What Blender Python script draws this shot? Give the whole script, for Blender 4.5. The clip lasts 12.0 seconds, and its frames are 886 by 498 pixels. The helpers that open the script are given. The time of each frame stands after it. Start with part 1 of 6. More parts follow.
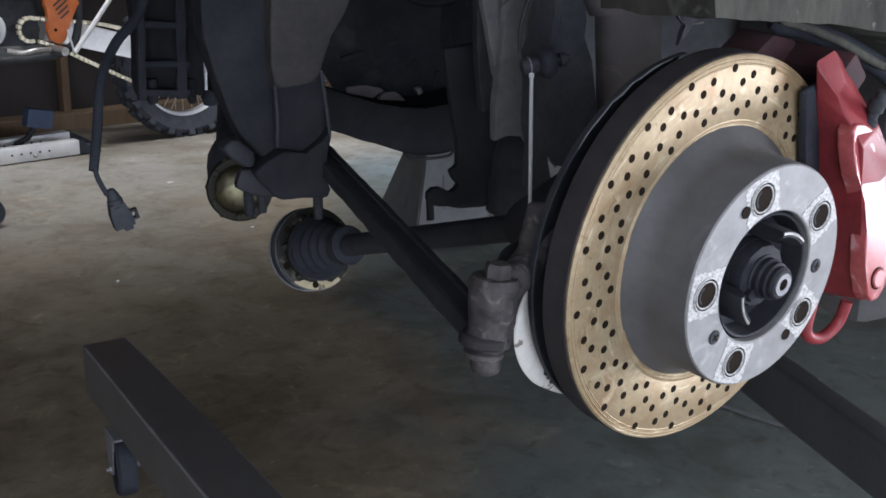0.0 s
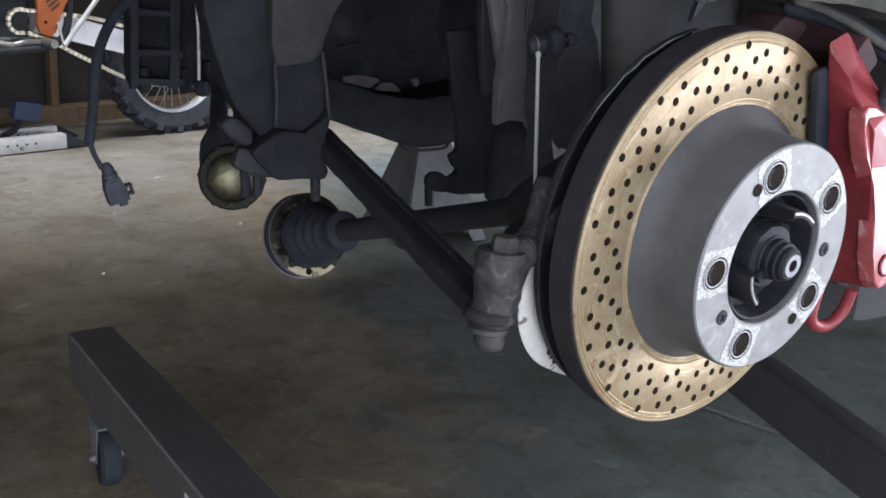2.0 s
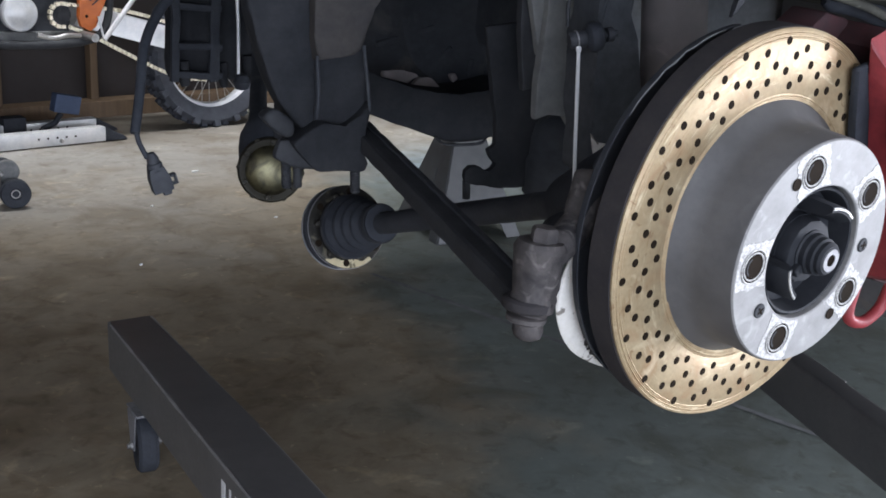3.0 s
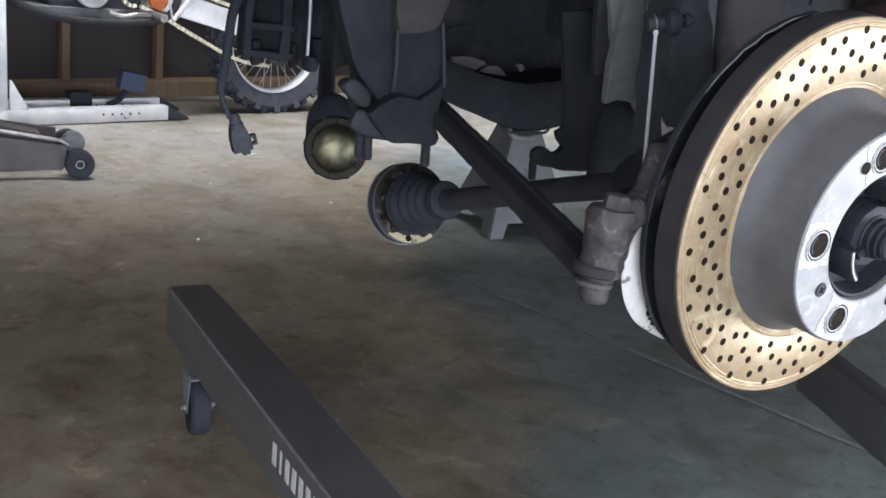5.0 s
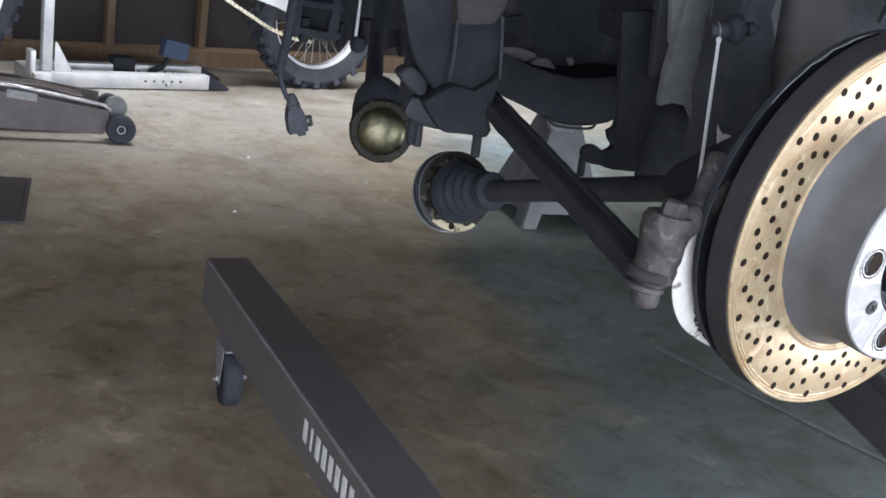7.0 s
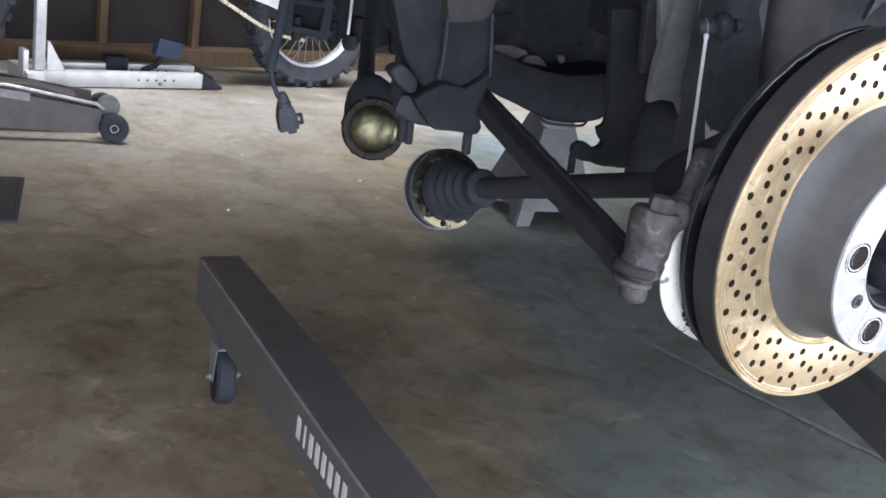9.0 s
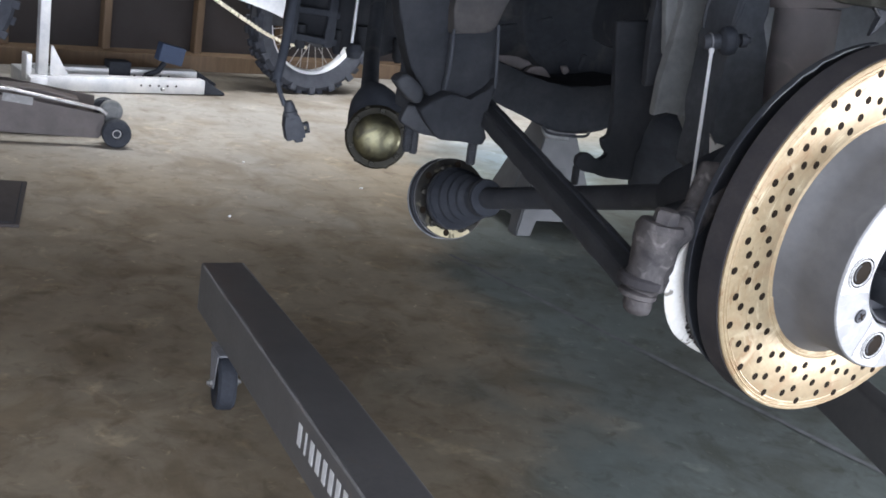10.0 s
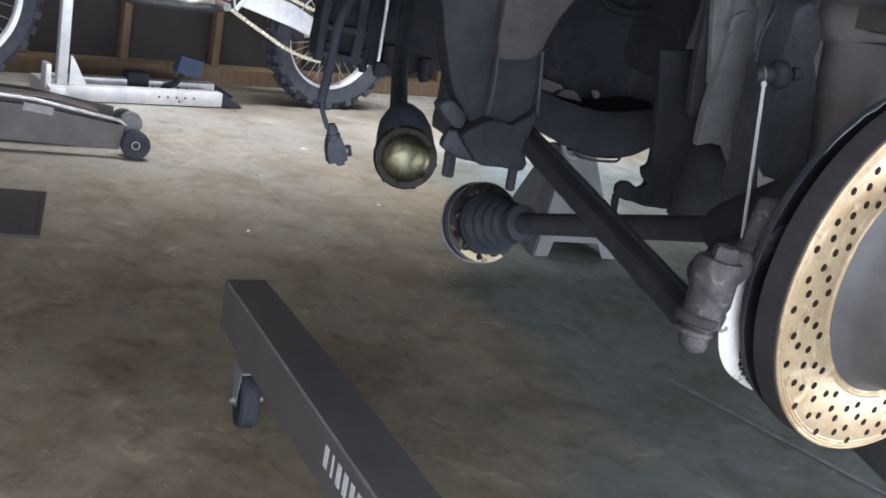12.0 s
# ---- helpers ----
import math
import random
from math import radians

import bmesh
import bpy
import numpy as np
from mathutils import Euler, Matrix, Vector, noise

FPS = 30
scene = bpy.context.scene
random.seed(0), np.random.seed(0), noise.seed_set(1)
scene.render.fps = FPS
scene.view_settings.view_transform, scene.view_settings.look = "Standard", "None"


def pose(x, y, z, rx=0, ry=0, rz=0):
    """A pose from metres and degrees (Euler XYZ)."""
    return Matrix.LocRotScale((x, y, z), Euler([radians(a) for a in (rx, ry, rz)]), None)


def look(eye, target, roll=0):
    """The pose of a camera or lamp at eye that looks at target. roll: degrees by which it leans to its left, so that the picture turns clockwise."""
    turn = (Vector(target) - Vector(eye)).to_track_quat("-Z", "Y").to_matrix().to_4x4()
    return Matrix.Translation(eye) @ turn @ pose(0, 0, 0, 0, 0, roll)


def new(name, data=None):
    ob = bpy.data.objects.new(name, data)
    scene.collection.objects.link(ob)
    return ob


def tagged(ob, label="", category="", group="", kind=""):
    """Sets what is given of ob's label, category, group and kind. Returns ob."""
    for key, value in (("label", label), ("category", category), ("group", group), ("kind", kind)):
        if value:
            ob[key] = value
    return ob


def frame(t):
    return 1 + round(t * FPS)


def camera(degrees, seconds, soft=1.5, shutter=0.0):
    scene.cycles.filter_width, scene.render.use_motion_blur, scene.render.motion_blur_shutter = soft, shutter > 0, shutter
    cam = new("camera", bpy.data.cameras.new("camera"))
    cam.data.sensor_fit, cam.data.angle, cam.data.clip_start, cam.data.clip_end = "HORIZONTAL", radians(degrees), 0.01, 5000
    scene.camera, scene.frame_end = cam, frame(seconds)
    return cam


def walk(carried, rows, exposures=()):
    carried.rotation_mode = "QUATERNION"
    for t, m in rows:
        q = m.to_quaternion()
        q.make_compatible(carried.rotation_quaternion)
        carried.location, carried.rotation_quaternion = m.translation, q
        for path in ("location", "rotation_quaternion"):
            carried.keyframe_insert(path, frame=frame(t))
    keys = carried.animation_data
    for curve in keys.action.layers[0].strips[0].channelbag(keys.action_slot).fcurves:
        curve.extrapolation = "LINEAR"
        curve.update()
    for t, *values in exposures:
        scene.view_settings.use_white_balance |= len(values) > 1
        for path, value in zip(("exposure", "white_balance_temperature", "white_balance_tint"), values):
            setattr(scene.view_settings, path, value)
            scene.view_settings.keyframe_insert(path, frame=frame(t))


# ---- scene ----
cam = camera(44.0, 12.0, 1.7)
PATH = [
    (0, (-0.0395, -0.0996, 0.9317), (0.8692, 1.5792, 0.3352), 1.20),
    (0.5, (-0.0309, -0.0973, 0.9230), (0.8960, 1.5798, 0.3500), 1.64),
    (1, (-0.0381, -0.0965, 0.9138), (0.9015, 1.5760, 0.3481), 1.83),
    (1.5, (-0.0422, -0.0918, 0.9101), (0.9012, 1.5788, 0.3452), 2.22),
    (2, (-0.0488, -0.0876, 0.9027), (0.8879, 1.5819, 0.3240), 2.75),
    (2.5, (-0.0580, -0.0905, 0.8989), (0.8526, 1.5900, 0.3101), 3.01),
    (3, (-0.0598, -0.0959, 0.9008), (0.8254, 1.5991, 0.3150), 2.99),
    (5, (-0.0951, -0.1230, 0.8776), (0.7198, 1.6076, 0.2939), 5.92),
    (5.5, (-0.1010, -0.1212, 0.8797), (0.7033, 1.6095, 0.2815), 7.17),
    (6, (-0.1027, -0.1179, 0.8784), (0.6917, 1.6146, 0.2723), 7.75),
    (6.5, (-0.1154, -0.1198, 0.8846), (0.6714, 1.6144, 0.2737), 8.33),
    (7, (-0.1193, -0.1205, 0.8849), (0.6542, 1.6170, 0.2661), 9.05),
    (9, (-0.1177, -0.1273, 0.8859), (0.6644, 1.6056, 0.2653), 8.90),
    (9.5, (-0.1211, -0.1315, 0.8889), (0.6649, 1.6023, 0.2757), 9.16),
    (10, (-0.1246, -0.1289, 0.8885), (0.6593, 1.6080, 0.2814), 9.52),
    (10.5, (-0.1273, -0.1282, 0.8847), (0.6537, 1.6116, 0.2822), 9.88),
    (11, (-0.1310, -0.1282, 0.8868), (0.6492, 1.6139, 0.2901), 10.17),
    (11.5, (-0.1365, -0.1180, 0.8898), (0.6335, 1.6316, 0.3016), 10.29),
    (12, (-0.1561, -0.1054, 0.8918), (0.6191, 1.6433, 0.3077), 10.61),
]
walk(cam, [(t, look(eye, target, roll)) for t, eye, target, roll in PATH], [(0, -0.43), (1.5, -0.26), (3, -0.05), (5, 0.26), (7, 0.43), (9, 0.55), (12, 0.56)])

# ---- world and light ----
world = bpy.data.worlds.new("world")
world.use_nodes = True
scene.world = world
wn = world.node_tree
sky = wn.nodes.new("ShaderNodeTexSky")
sky.sky_type, sky.sun_disc = "NISHITA", False
sky.sun_elevation, sky.sun_rotation = radians(40), radians(200)
wn.links.new(sky.outputs[0], wn.nodes["Background"].inputs[0])
wn.nodes["Background"].inputs[1].default_value = 0.12
scene.view_settings.exposure = 0.0


def area_lamp(name, eye, target, sx, sy, watts, colour):
    lamp = bpy.data.lights.new(name, "AREA")
    lamp.shape, lamp.size, lamp.size_y = "RECTANGLE", sx, sy
    lamp.energy, lamp.color = watts, colour
    ob = new(name, lamp)
    ob.matrix_world = look(eye, target)
    return ob


area_lamp("garage_door_daylight", (3.7, -0.70, 0.70), (0.6, 0.45, 0.7), 1.7, 1.3, 235, (0.84, 0.87, 1.0))
# bluish fill added in front to lift the dark parts; no opening is built
area_lamp("front_fill_light", (-0.35, -3.5, 0.95), (0.1, 0.6, 0.7), 5.0, 1.8, 255, (0.75, 0.82, 1.0))
# unseen lamp added under the closed ceiling to brighten the far aisle
aisle_light = area_lamp("added_aisle_light", (1.60, 3.89, 2.30), (1.60, 3.94, 0.0), 3.4, 0.5, 31, (0.93, 0.95, 1.0))
aisle_light.data.spread = radians(73)

# ---- materials ----


def material(name, base, rough=0.6, metal=0.0, tint=None, scale=20.0, amount=0.35, fine=6.0, bump=0.15, depth=0.002, rough_var=0.15, stretch=(1, 1, 1)):
    """Two scales of noise over the base colour, roughness and relief, in metres of the object's own space."""
    m = bpy.data.materials.new(name)
    m.use_nodes = True
    nt = m.node_tree
    p = nt.nodes["Principled BSDF"]
    p.inputs["Metallic"].default_value = metal
    tc = nt.nodes.new("ShaderNodeTexCoord")
    mp = nt.nodes.new("ShaderNodeMapping")
    mp.inputs["Scale"].default_value = stretch
    nt.links.new(tc.outputs["Object"], mp.inputs[0])
    big, small = nt.nodes.new("ShaderNodeTexNoise"), nt.nodes.new("ShaderNodeTexNoise")
    for nz, s, d in ((big, scale, 5.0), (small, scale * fine, 4.0)):
        nz.inputs["Scale"].default_value, nz.inputs["Detail"].default_value, nz.inputs["Roughness"].default_value = s, d, 0.62
        nt.links.new(mp.outputs[0], nz.inputs["Vector"])
    ramp = nt.nodes.new("ShaderNodeMapRange")
    ramp.inputs["From Min"].default_value, ramp.inputs["From Max"].default_value = 0.32, 0.68
    nt.links.new(big.outputs["Fac"], ramp.inputs["Value"])
    mix = nt.nodes.new("ShaderNodeMix")
    mix.data_type = "RGBA"
    other = tint or tuple(c * (1 - amount) for c in base)
    mix.inputs["A"].default_value = (*base, 1)
    mix.inputs["B"].default_value = (*other, 1)
    nt.links.new(ramp.outputs[0], mix.inputs["Factor"])
    mul = nt.nodes.new("ShaderNodeMix")
    mul.data_type, mul.blend_type = "RGBA", "OVERLAY"
    mul.inputs["Factor"].default_value = amount
    nt.links.new(mix.outputs["Result"], mul.inputs["A"])
    nt.links.new(small.outputs["Fac"], mul.inputs["B"])
    nt.links.new(mul.outputs["Result"], p.inputs["Base Color"])
    rr = nt.nodes.new("ShaderNodeMapRange")
    rr.inputs["To Min"].default_value, rr.inputs["To Max"].default_value = max(0.02, rough - rough_var), min(1.0, rough + rough_var)
    nt.links.new(small.outputs["Fac"], rr.inputs["Value"])
    nt.links.new(rr.outputs[0], p.inputs["Roughness"])
    if bump:
        bp = nt.nodes.new("ShaderNodeBump")
        bp.inputs["Strength"].default_value, bp.inputs["Distance"].default_value = bump, depth
        nt.links.new(small.outputs["Fac"], bp.inputs["Height"])
        nt.links.new(bp.outputs[0], p.inputs["Normal"])
    return m


def concrete():
    """Worn slab: cloudy tone, trowel mottling, speckle, and dark oil spots of uneven size."""
    m = material("concrete_floor", (0.345, 0.330, 0.300), 0.62, 0.0, (0.235, 0.222, 0.198), 1.1, 0.4, 16, 0.3, 0.002)
    nt = m.node_tree
    p = nt.nodes["Principled BSDF"]
    last = p.inputs["Base Color"].links[0].from_socket
    tc = [x for x in nt.nodes if x.type == "TEX_COORD"][0]
    for scale, lo, hi, tone in ((6.5, 0.47, 0.64, (0.74, 0.70, 0.64)), (0.9, 0.50, 0.66, (0.65, 0.60, 0.54)), (19.0, 0.54, 0.70, (0.72, 0.68, 0.64)), (11.0, 0.60, 0.70, (1.40, 1.36, 1.28)), (38.0, 0.64, 0.71, (1.5, 1.5, 1.45))):
        nz = nt.nodes.new("ShaderNodeTexNoise")
        nz.inputs["Scale"].default_value, nz.inputs["Detail"].default_value, nz.inputs["Roughness"].default_value = scale, 6.0, 0.6
        nz.inputs["Distortion"].default_value = 0.6
        nt.links.new(tc.outputs["Object"], nz.inputs["Vector"])
        mr = nt.nodes.new("ShaderNodeMapRange")
        mr.inputs["From Min"].default_value, mr.inputs["From Max"].default_value = lo, hi
        nt.links.new(nz.outputs["Fac"], mr.inputs["Value"])
        mx = nt.nodes.new("ShaderNodeMix")
        mx.data_type, mx.blend_type = "RGBA", "MULTIPLY"
        mx.inputs["B"].default_value = (*tone, 1)
        nt.links.new(mr.outputs[0], mx.inputs["Factor"])
        nt.links.new(last, mx.inputs["A"])
        last = mx.outputs["Result"]
    # brown tint over the near part of the slab, thinning out towards the wall
    reach = nt.nodes.new("ShaderNodeTexNoise")
    reach.inputs["Scale"].default_value, reach.inputs["Detail"].default_value = 1.7, 8.0
    nt.links.new(tc.outputs["Object"], reach.inputs["Vector"])
    along = nt.nodes.new("ShaderNodeSeparateXYZ")
    nt.links.new(tc.outputs["Object"], along.inputs[0])
    spread = nt.nodes.new("ShaderNodeMath")
    spread.operation = "MULTIPLY_ADD"
    spread.inputs[1].default_value = 2.4
    nt.links.new(reach.outputs["Fac"], spread.inputs[0])
    nt.links.new(along.outputs[1], spread.inputs[2])
    brown_layer = nt.nodes.new("ShaderNodeMapRange")
    brown_layer.interpolation_type = "SMOOTHSTEP"
    brown_layer.inputs["From Min"].default_value, brown_layer.inputs["From Max"].default_value = 4.4, 2.9
    nt.links.new(spread.outputs[0], brown_layer.inputs["Value"])
    tint = nt.nodes.new("ShaderNodeMix")
    tint.data_type, tint.blend_type = "RGBA", "MULTIPLY"
    tint.inputs["B"].default_value = (0.98, 0.86, 0.68, 1)
    nt.links.new(brown_layer.outputs[0], tint.inputs["Factor"])
    nt.links.new(last, tint.inputs["A"])
    last = tint.outputs["Result"]
    # bluish daylight haze and shade painted over the inner slab, with a wandering edge
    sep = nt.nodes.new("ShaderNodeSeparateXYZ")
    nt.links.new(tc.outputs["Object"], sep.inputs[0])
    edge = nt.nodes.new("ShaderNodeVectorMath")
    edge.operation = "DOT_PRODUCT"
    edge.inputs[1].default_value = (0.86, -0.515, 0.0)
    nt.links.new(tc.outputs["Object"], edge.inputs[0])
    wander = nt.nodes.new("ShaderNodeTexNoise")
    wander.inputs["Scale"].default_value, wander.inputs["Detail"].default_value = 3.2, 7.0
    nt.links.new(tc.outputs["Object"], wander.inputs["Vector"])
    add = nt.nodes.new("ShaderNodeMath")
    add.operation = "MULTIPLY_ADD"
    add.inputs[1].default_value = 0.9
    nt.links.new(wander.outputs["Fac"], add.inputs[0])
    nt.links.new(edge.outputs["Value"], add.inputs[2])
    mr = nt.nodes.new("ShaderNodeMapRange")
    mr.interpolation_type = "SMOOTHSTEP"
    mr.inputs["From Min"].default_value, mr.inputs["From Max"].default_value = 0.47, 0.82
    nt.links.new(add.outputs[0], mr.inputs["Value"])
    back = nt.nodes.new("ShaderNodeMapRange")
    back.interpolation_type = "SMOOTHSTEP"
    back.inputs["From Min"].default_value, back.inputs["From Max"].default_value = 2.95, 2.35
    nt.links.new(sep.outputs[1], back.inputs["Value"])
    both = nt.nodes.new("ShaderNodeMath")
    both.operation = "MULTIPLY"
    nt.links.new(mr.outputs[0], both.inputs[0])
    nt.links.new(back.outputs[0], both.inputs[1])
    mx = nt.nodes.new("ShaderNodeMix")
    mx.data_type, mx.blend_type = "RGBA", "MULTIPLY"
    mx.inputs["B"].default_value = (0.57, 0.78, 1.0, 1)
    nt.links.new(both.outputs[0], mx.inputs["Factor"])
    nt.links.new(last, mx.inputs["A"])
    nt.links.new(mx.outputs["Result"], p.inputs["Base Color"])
    return m


M_ROTOR = material("zinc_gold_rotor", (0.385, 0.305, 0.185), 0.50, 0.36, (0.305, 0.222, 0.124), 26, 0.35, 9, 0.12, 0.0005)
M_HAT = material("hat_grey_coating", (0.108, 0.106, 0.106), 0.62, 0.1, (0.074, 0.073, 0.073), 22, 0.35, 8, 0.1, 0.0004)
M_HATFACE = material("hat_face_grey", (0.265, 0.262, 0.255), 0.55, 0.1, (0.195, 0.192, 0.187), 45, 0.3, 8, 0.12, 0.0004)
M_BRIGHT = material("bright_scuffed_steel", (0.60, 0.59, 0.565), 0.6, 0.05, (0.235, 0.230, 0.220), 380, 0.4, 3, 0.5, 0.0005)
# M_BLACK, M_RUBBER and M_EDGE are lightened to include lens haze
M_BLACK = material("black_greasy_metal", (0.0270, 0.0300, 0.0365), 0.65, 0.1, (0.048, 0.051, 0.057), 30, 0.4, 7, 0.25, 0.001)
M_HOLE = material("dark_bore", (0.016, 0.011, 0.007), 0.95, 0.0, None, 60, 0.3, 5, 0)
M_HOLE.node_tree.nodes["Principled BSDF"].inputs["Specular IOR Level"].default_value = 0.1
M_RUBBER = material("black_rubber", (0.0205, 0.0235, 0.0300), 0.74, 0.0, (0.036, 0.040, 0.048), 25, 0.4, 8, 0.2, 0.001)
M_EDGE = material("black_disc_edge", (0.024, 0.0225, 0.0245), 0.85, 0.0, (0.038, 0.034, 0.034), 50, 0.4, 6, 0.3, 0.0008)
for soft_black in (M_RUBBER, M_EDGE):
    soft_black.node_tree.nodes["Principled BSDF"].inputs["Specular IOR Level"].default_value = 0.28
M_RED = material("red_caliper_paint", (0.30, 0.040, 0.044), 0.45, 0.0, (0.17, 0.028, 0.032), 18, 0.3, 10, 0.08, 0.0004)
# the caliper red lightened, so part of the daylight glare is in the colour
M_REDFACE = material("glare_lightened_red", (0.46, 0.105, 0.105), 0.36, 0.0, (0.32, 0.060, 0.062), 34, 0.3, 6, 0.10, 0.0004)
M_REDFACE.node_tree.nodes["Principled BSDF"].inputs["Coat Weight"].default_value = 0.35
M_RED.node_tree.nodes["Principled BSDF"].inputs["Specular IOR Level"].default_value = 0.3
M_REDFACE.node_tree.nodes["Principled BSDF"].inputs["Coat Roughness"].default_value = 0.2
M_GREASE = material("greasy_dull_gold", (0.030, 0.027, 0.017), 0.55, 0.1, (0.020, 0.018, 0.013), 26, 0.25, 5, 0.2, 0.0006)
M_STEEL = material("steel", (0.55, 0.55, 0.54), 0.35, 0.9, (0.35, 0.34, 0.33), 60, 0.35, 6, 0.15, 0.0006)
M_FLOOR = concrete()
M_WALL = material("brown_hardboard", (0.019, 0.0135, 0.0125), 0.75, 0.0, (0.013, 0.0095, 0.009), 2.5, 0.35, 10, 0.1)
M_WOOD = material("raw_pine_stud", (0.140, 0.092, 0.052), 0.7, 0.0, (0.095, 0.060, 0.034), 6, 0.4, 8, 0.2, 0.002, stretch=(6, 6, 0.6))
M_CEIL = material("painted_ceiling", (0.72, 0.71, 0.70), 0.8, 0.0, None, 3, 0.2, 8)
M_CRANE = material("grey_crane_paint", (0.128, 0.124, 0.121), 0.45, 0.1, (0.102, 0.099, 0.098), 9, 0.3, 12, 0.12, 0.0008)

M_ALU = material("bare_aluminium", (0.78, 0.775, 0.76), 0.4, 0.35, (0.52, 0.54, 0.56), 12, 0.2, 10, 0.08, 0.0006)
M_TYRE = material("knobbly_tyre_rubber", (0.028, 0.032, 0.042), 0.8, 0.0, (0.048, 0.053, 0.066), 30, 0.35, 6, 0.25, 0.001)
M_ORANGE = material("orange_plastic", (0.62, 0.16, 0.03), 0.45, 0.0, (0.50, 0.12, 0.025), 25, 0.25, 8, 0.08)
M_CHAIN = material("gold_chain", (0.72, 0.67, 0.52), 0.35, 0.7, (0.40, 0.36, 0.27), 120, 0.4, 4, 0.2)
M_SILVER = material("silver_heat_shield", (0.76, 0.735, 0.68), 0.55, 0.0, (0.62, 0.60, 0.55), 45, 0.25, 5, 0.15, 0.0008)
M_RUSTY = material("corroded_cast_iron", (0.080, 0.071, 0.068), 0.75, 0.1, (0.024, 0.022, 0.023), 34, 0.5, 6, 0.5, 0.0015)
M_BRASS = material("oily_gold_passivate", (0.145, 0.132, 0.074), 0.33, 0.85, (0.078, 0.074, 0.046), 22, 0.35, 5, 0.15, 0.0006)
M_JACK = material("grey_brown_jack_paint", (0.10, 0.085, 0.08), 0.5, 0.15, (0.07, 0.06, 0.055), 14, 0.35, 8, 0.12, 0.0008)
M_JACKSTAND = material("pale_grey_stand_paint", (0.105, 0.110, 0.112), 0.6, 0.1, (0.072, 0.075, 0.076), 14, 0.3, 8, 0.12, 0.0008)
M_UNDER = material("underbody_coating", (0.0300, 0.0345, 0.0420), 0.8, 0.0, (0.056, 0.060, 0.067), 12, 0.4, 9, 0.4, 0.002)
M_DUSTY = material("dusty_grey_alloy", (0.044, 0.046, 0.050), 0.7, 0.15, (0.025, 0.027, 0.031), 24, 0.45, 7, 0.35, 0.0012)
M_LINER = material("dusty_arch_liner", (0.082, 0.080, 0.064), 0.92, 0.0, (0.034, 0.034, 0.029), 14, 0.5, 9, 0.4, 0.0015, stretch=(1.6, 1.0, 0.5))
M_MAT = material("dark_brown_mat", (0.035, 0.029, 0.027), 0.85, 0.0, (0.05, 0.043, 0.04), 20, 0.35, 8, 0.3, 0.001)
M_RIM = material("polished_rim", (0.86, 0.87, 0.88), 0.35, 0.15, (0.74, 0.75, 0.77), 14, 0.15, 8, 0.05)
M_BLUE = material("blue_pedal_pad", (0.050, 0.075, 0.135), 0.7, 0.0, (0.036, 0.055, 0.10), 30, 0.3, 6)
M_WHITE = material("white_print", (0.72, 0.72, 0.70), 0.6, 0.0, (0.55, 0.55, 0.54), 80, 0.3, 5, 0.05)
M_LINK = material("dusty_pale_alloy", (0.190, 0.194, 0.188), 0.8, 0.05, (0.095, 0.100, 0.100), 14, 0.4, 6, 0.3, 0.001)
M_BRIGHTROD = material("bright_zinc_rod", (0.86, 0.87, 0.87), 0.42, 0.15, (0.74, 0.75, 0.76), 60, 0.2, 6, 0.05)
M_FLANGE = material("greasy_flange_steel", (0.060, 0.056, 0.047), 0.34, 0.75, (0.034, 0.033, 0.031), 40, 0.3, 4, 0.3, 0.0006)
# bright gold that paints a reflection on the flange's lower arc
M_GLEAM = material("flange_reflection_gold", (0.62, 0.55, 0.36), 0.36, 0.55, (0.46, 0.39, 0.24), 60, 0.3, 4, 0.2, 0.0005)
M_PANEL = material("brown_road_dust_panel", (0.066, 0.060, 0.055), 0.85, 0.0, (0.036, 0.035, 0.036), 16, 0.35, 9, 0.3, 0.001)
# the next three are lightened to paint veiling haze; the strut is dusty too
M_HAZEBLACK = material("black_lifted_for_haze", (0.044, 0.049, 0.056), 0.85, 0.0, (0.080, 0.085, 0.092), 14, 0.35, 8, 0.3, 0.0012)
M_ARCH = material("inner_arch_lifted_for_haze", (0.145, 0.155, 0.165), 0.9, 0.0, (0.215, 0.220, 0.225), 9, 0.35, 9, 0.3, 0.0015)
M_STRUT = material("dusty_strut_lifted_for_haze", (0.290, 0.254, 0.244), 0.8, 0.05, (0.165, 0.150, 0.150), 17, 0.3, 8, 0.25, 0.001)
M_DUSTY_STEEL = material("dull_machined_steel", (0.30, 0.30, 0.31), 0.5, 0.4, (0.20, 0.20, 0.21), 90, 0.3, 5, 0.15, 0.0004)
# about half the tone of the underbody coating, for bracket, mount and sump
M_DEEP = material("deep_black_underside", (0.0160, 0.0178, 0.0212), 0.8, 0.0, (0.031, 0.0325, 0.036), 14, 0.4, 9, 0.4, 0.0015)
M_GRIME = material("speckled_brake_dust", (0.085, 0.075, 0.066), 0.85, 0.0, (0.030, 0.027, 0.026), 120, 0.5, 4, 0.4, 0.0006)
M_HUB = material("black_oxide_hub", (0.0135, 0.0150, 0.0185), 0.68, 0.1, (0.026, 0.028, 0.032), 60, 0.35, 6, 0.2, 0.0006)
# caliper red again, with the shade of its inner side in the colour
M_REDSHADE = material("red_darkened_for_shade", (0.070, 0.022, 0.024), 0.8, 0.0, (0.032, 0.019, 0.021), 40, 0.4, 6, 0.2, 0.0006)


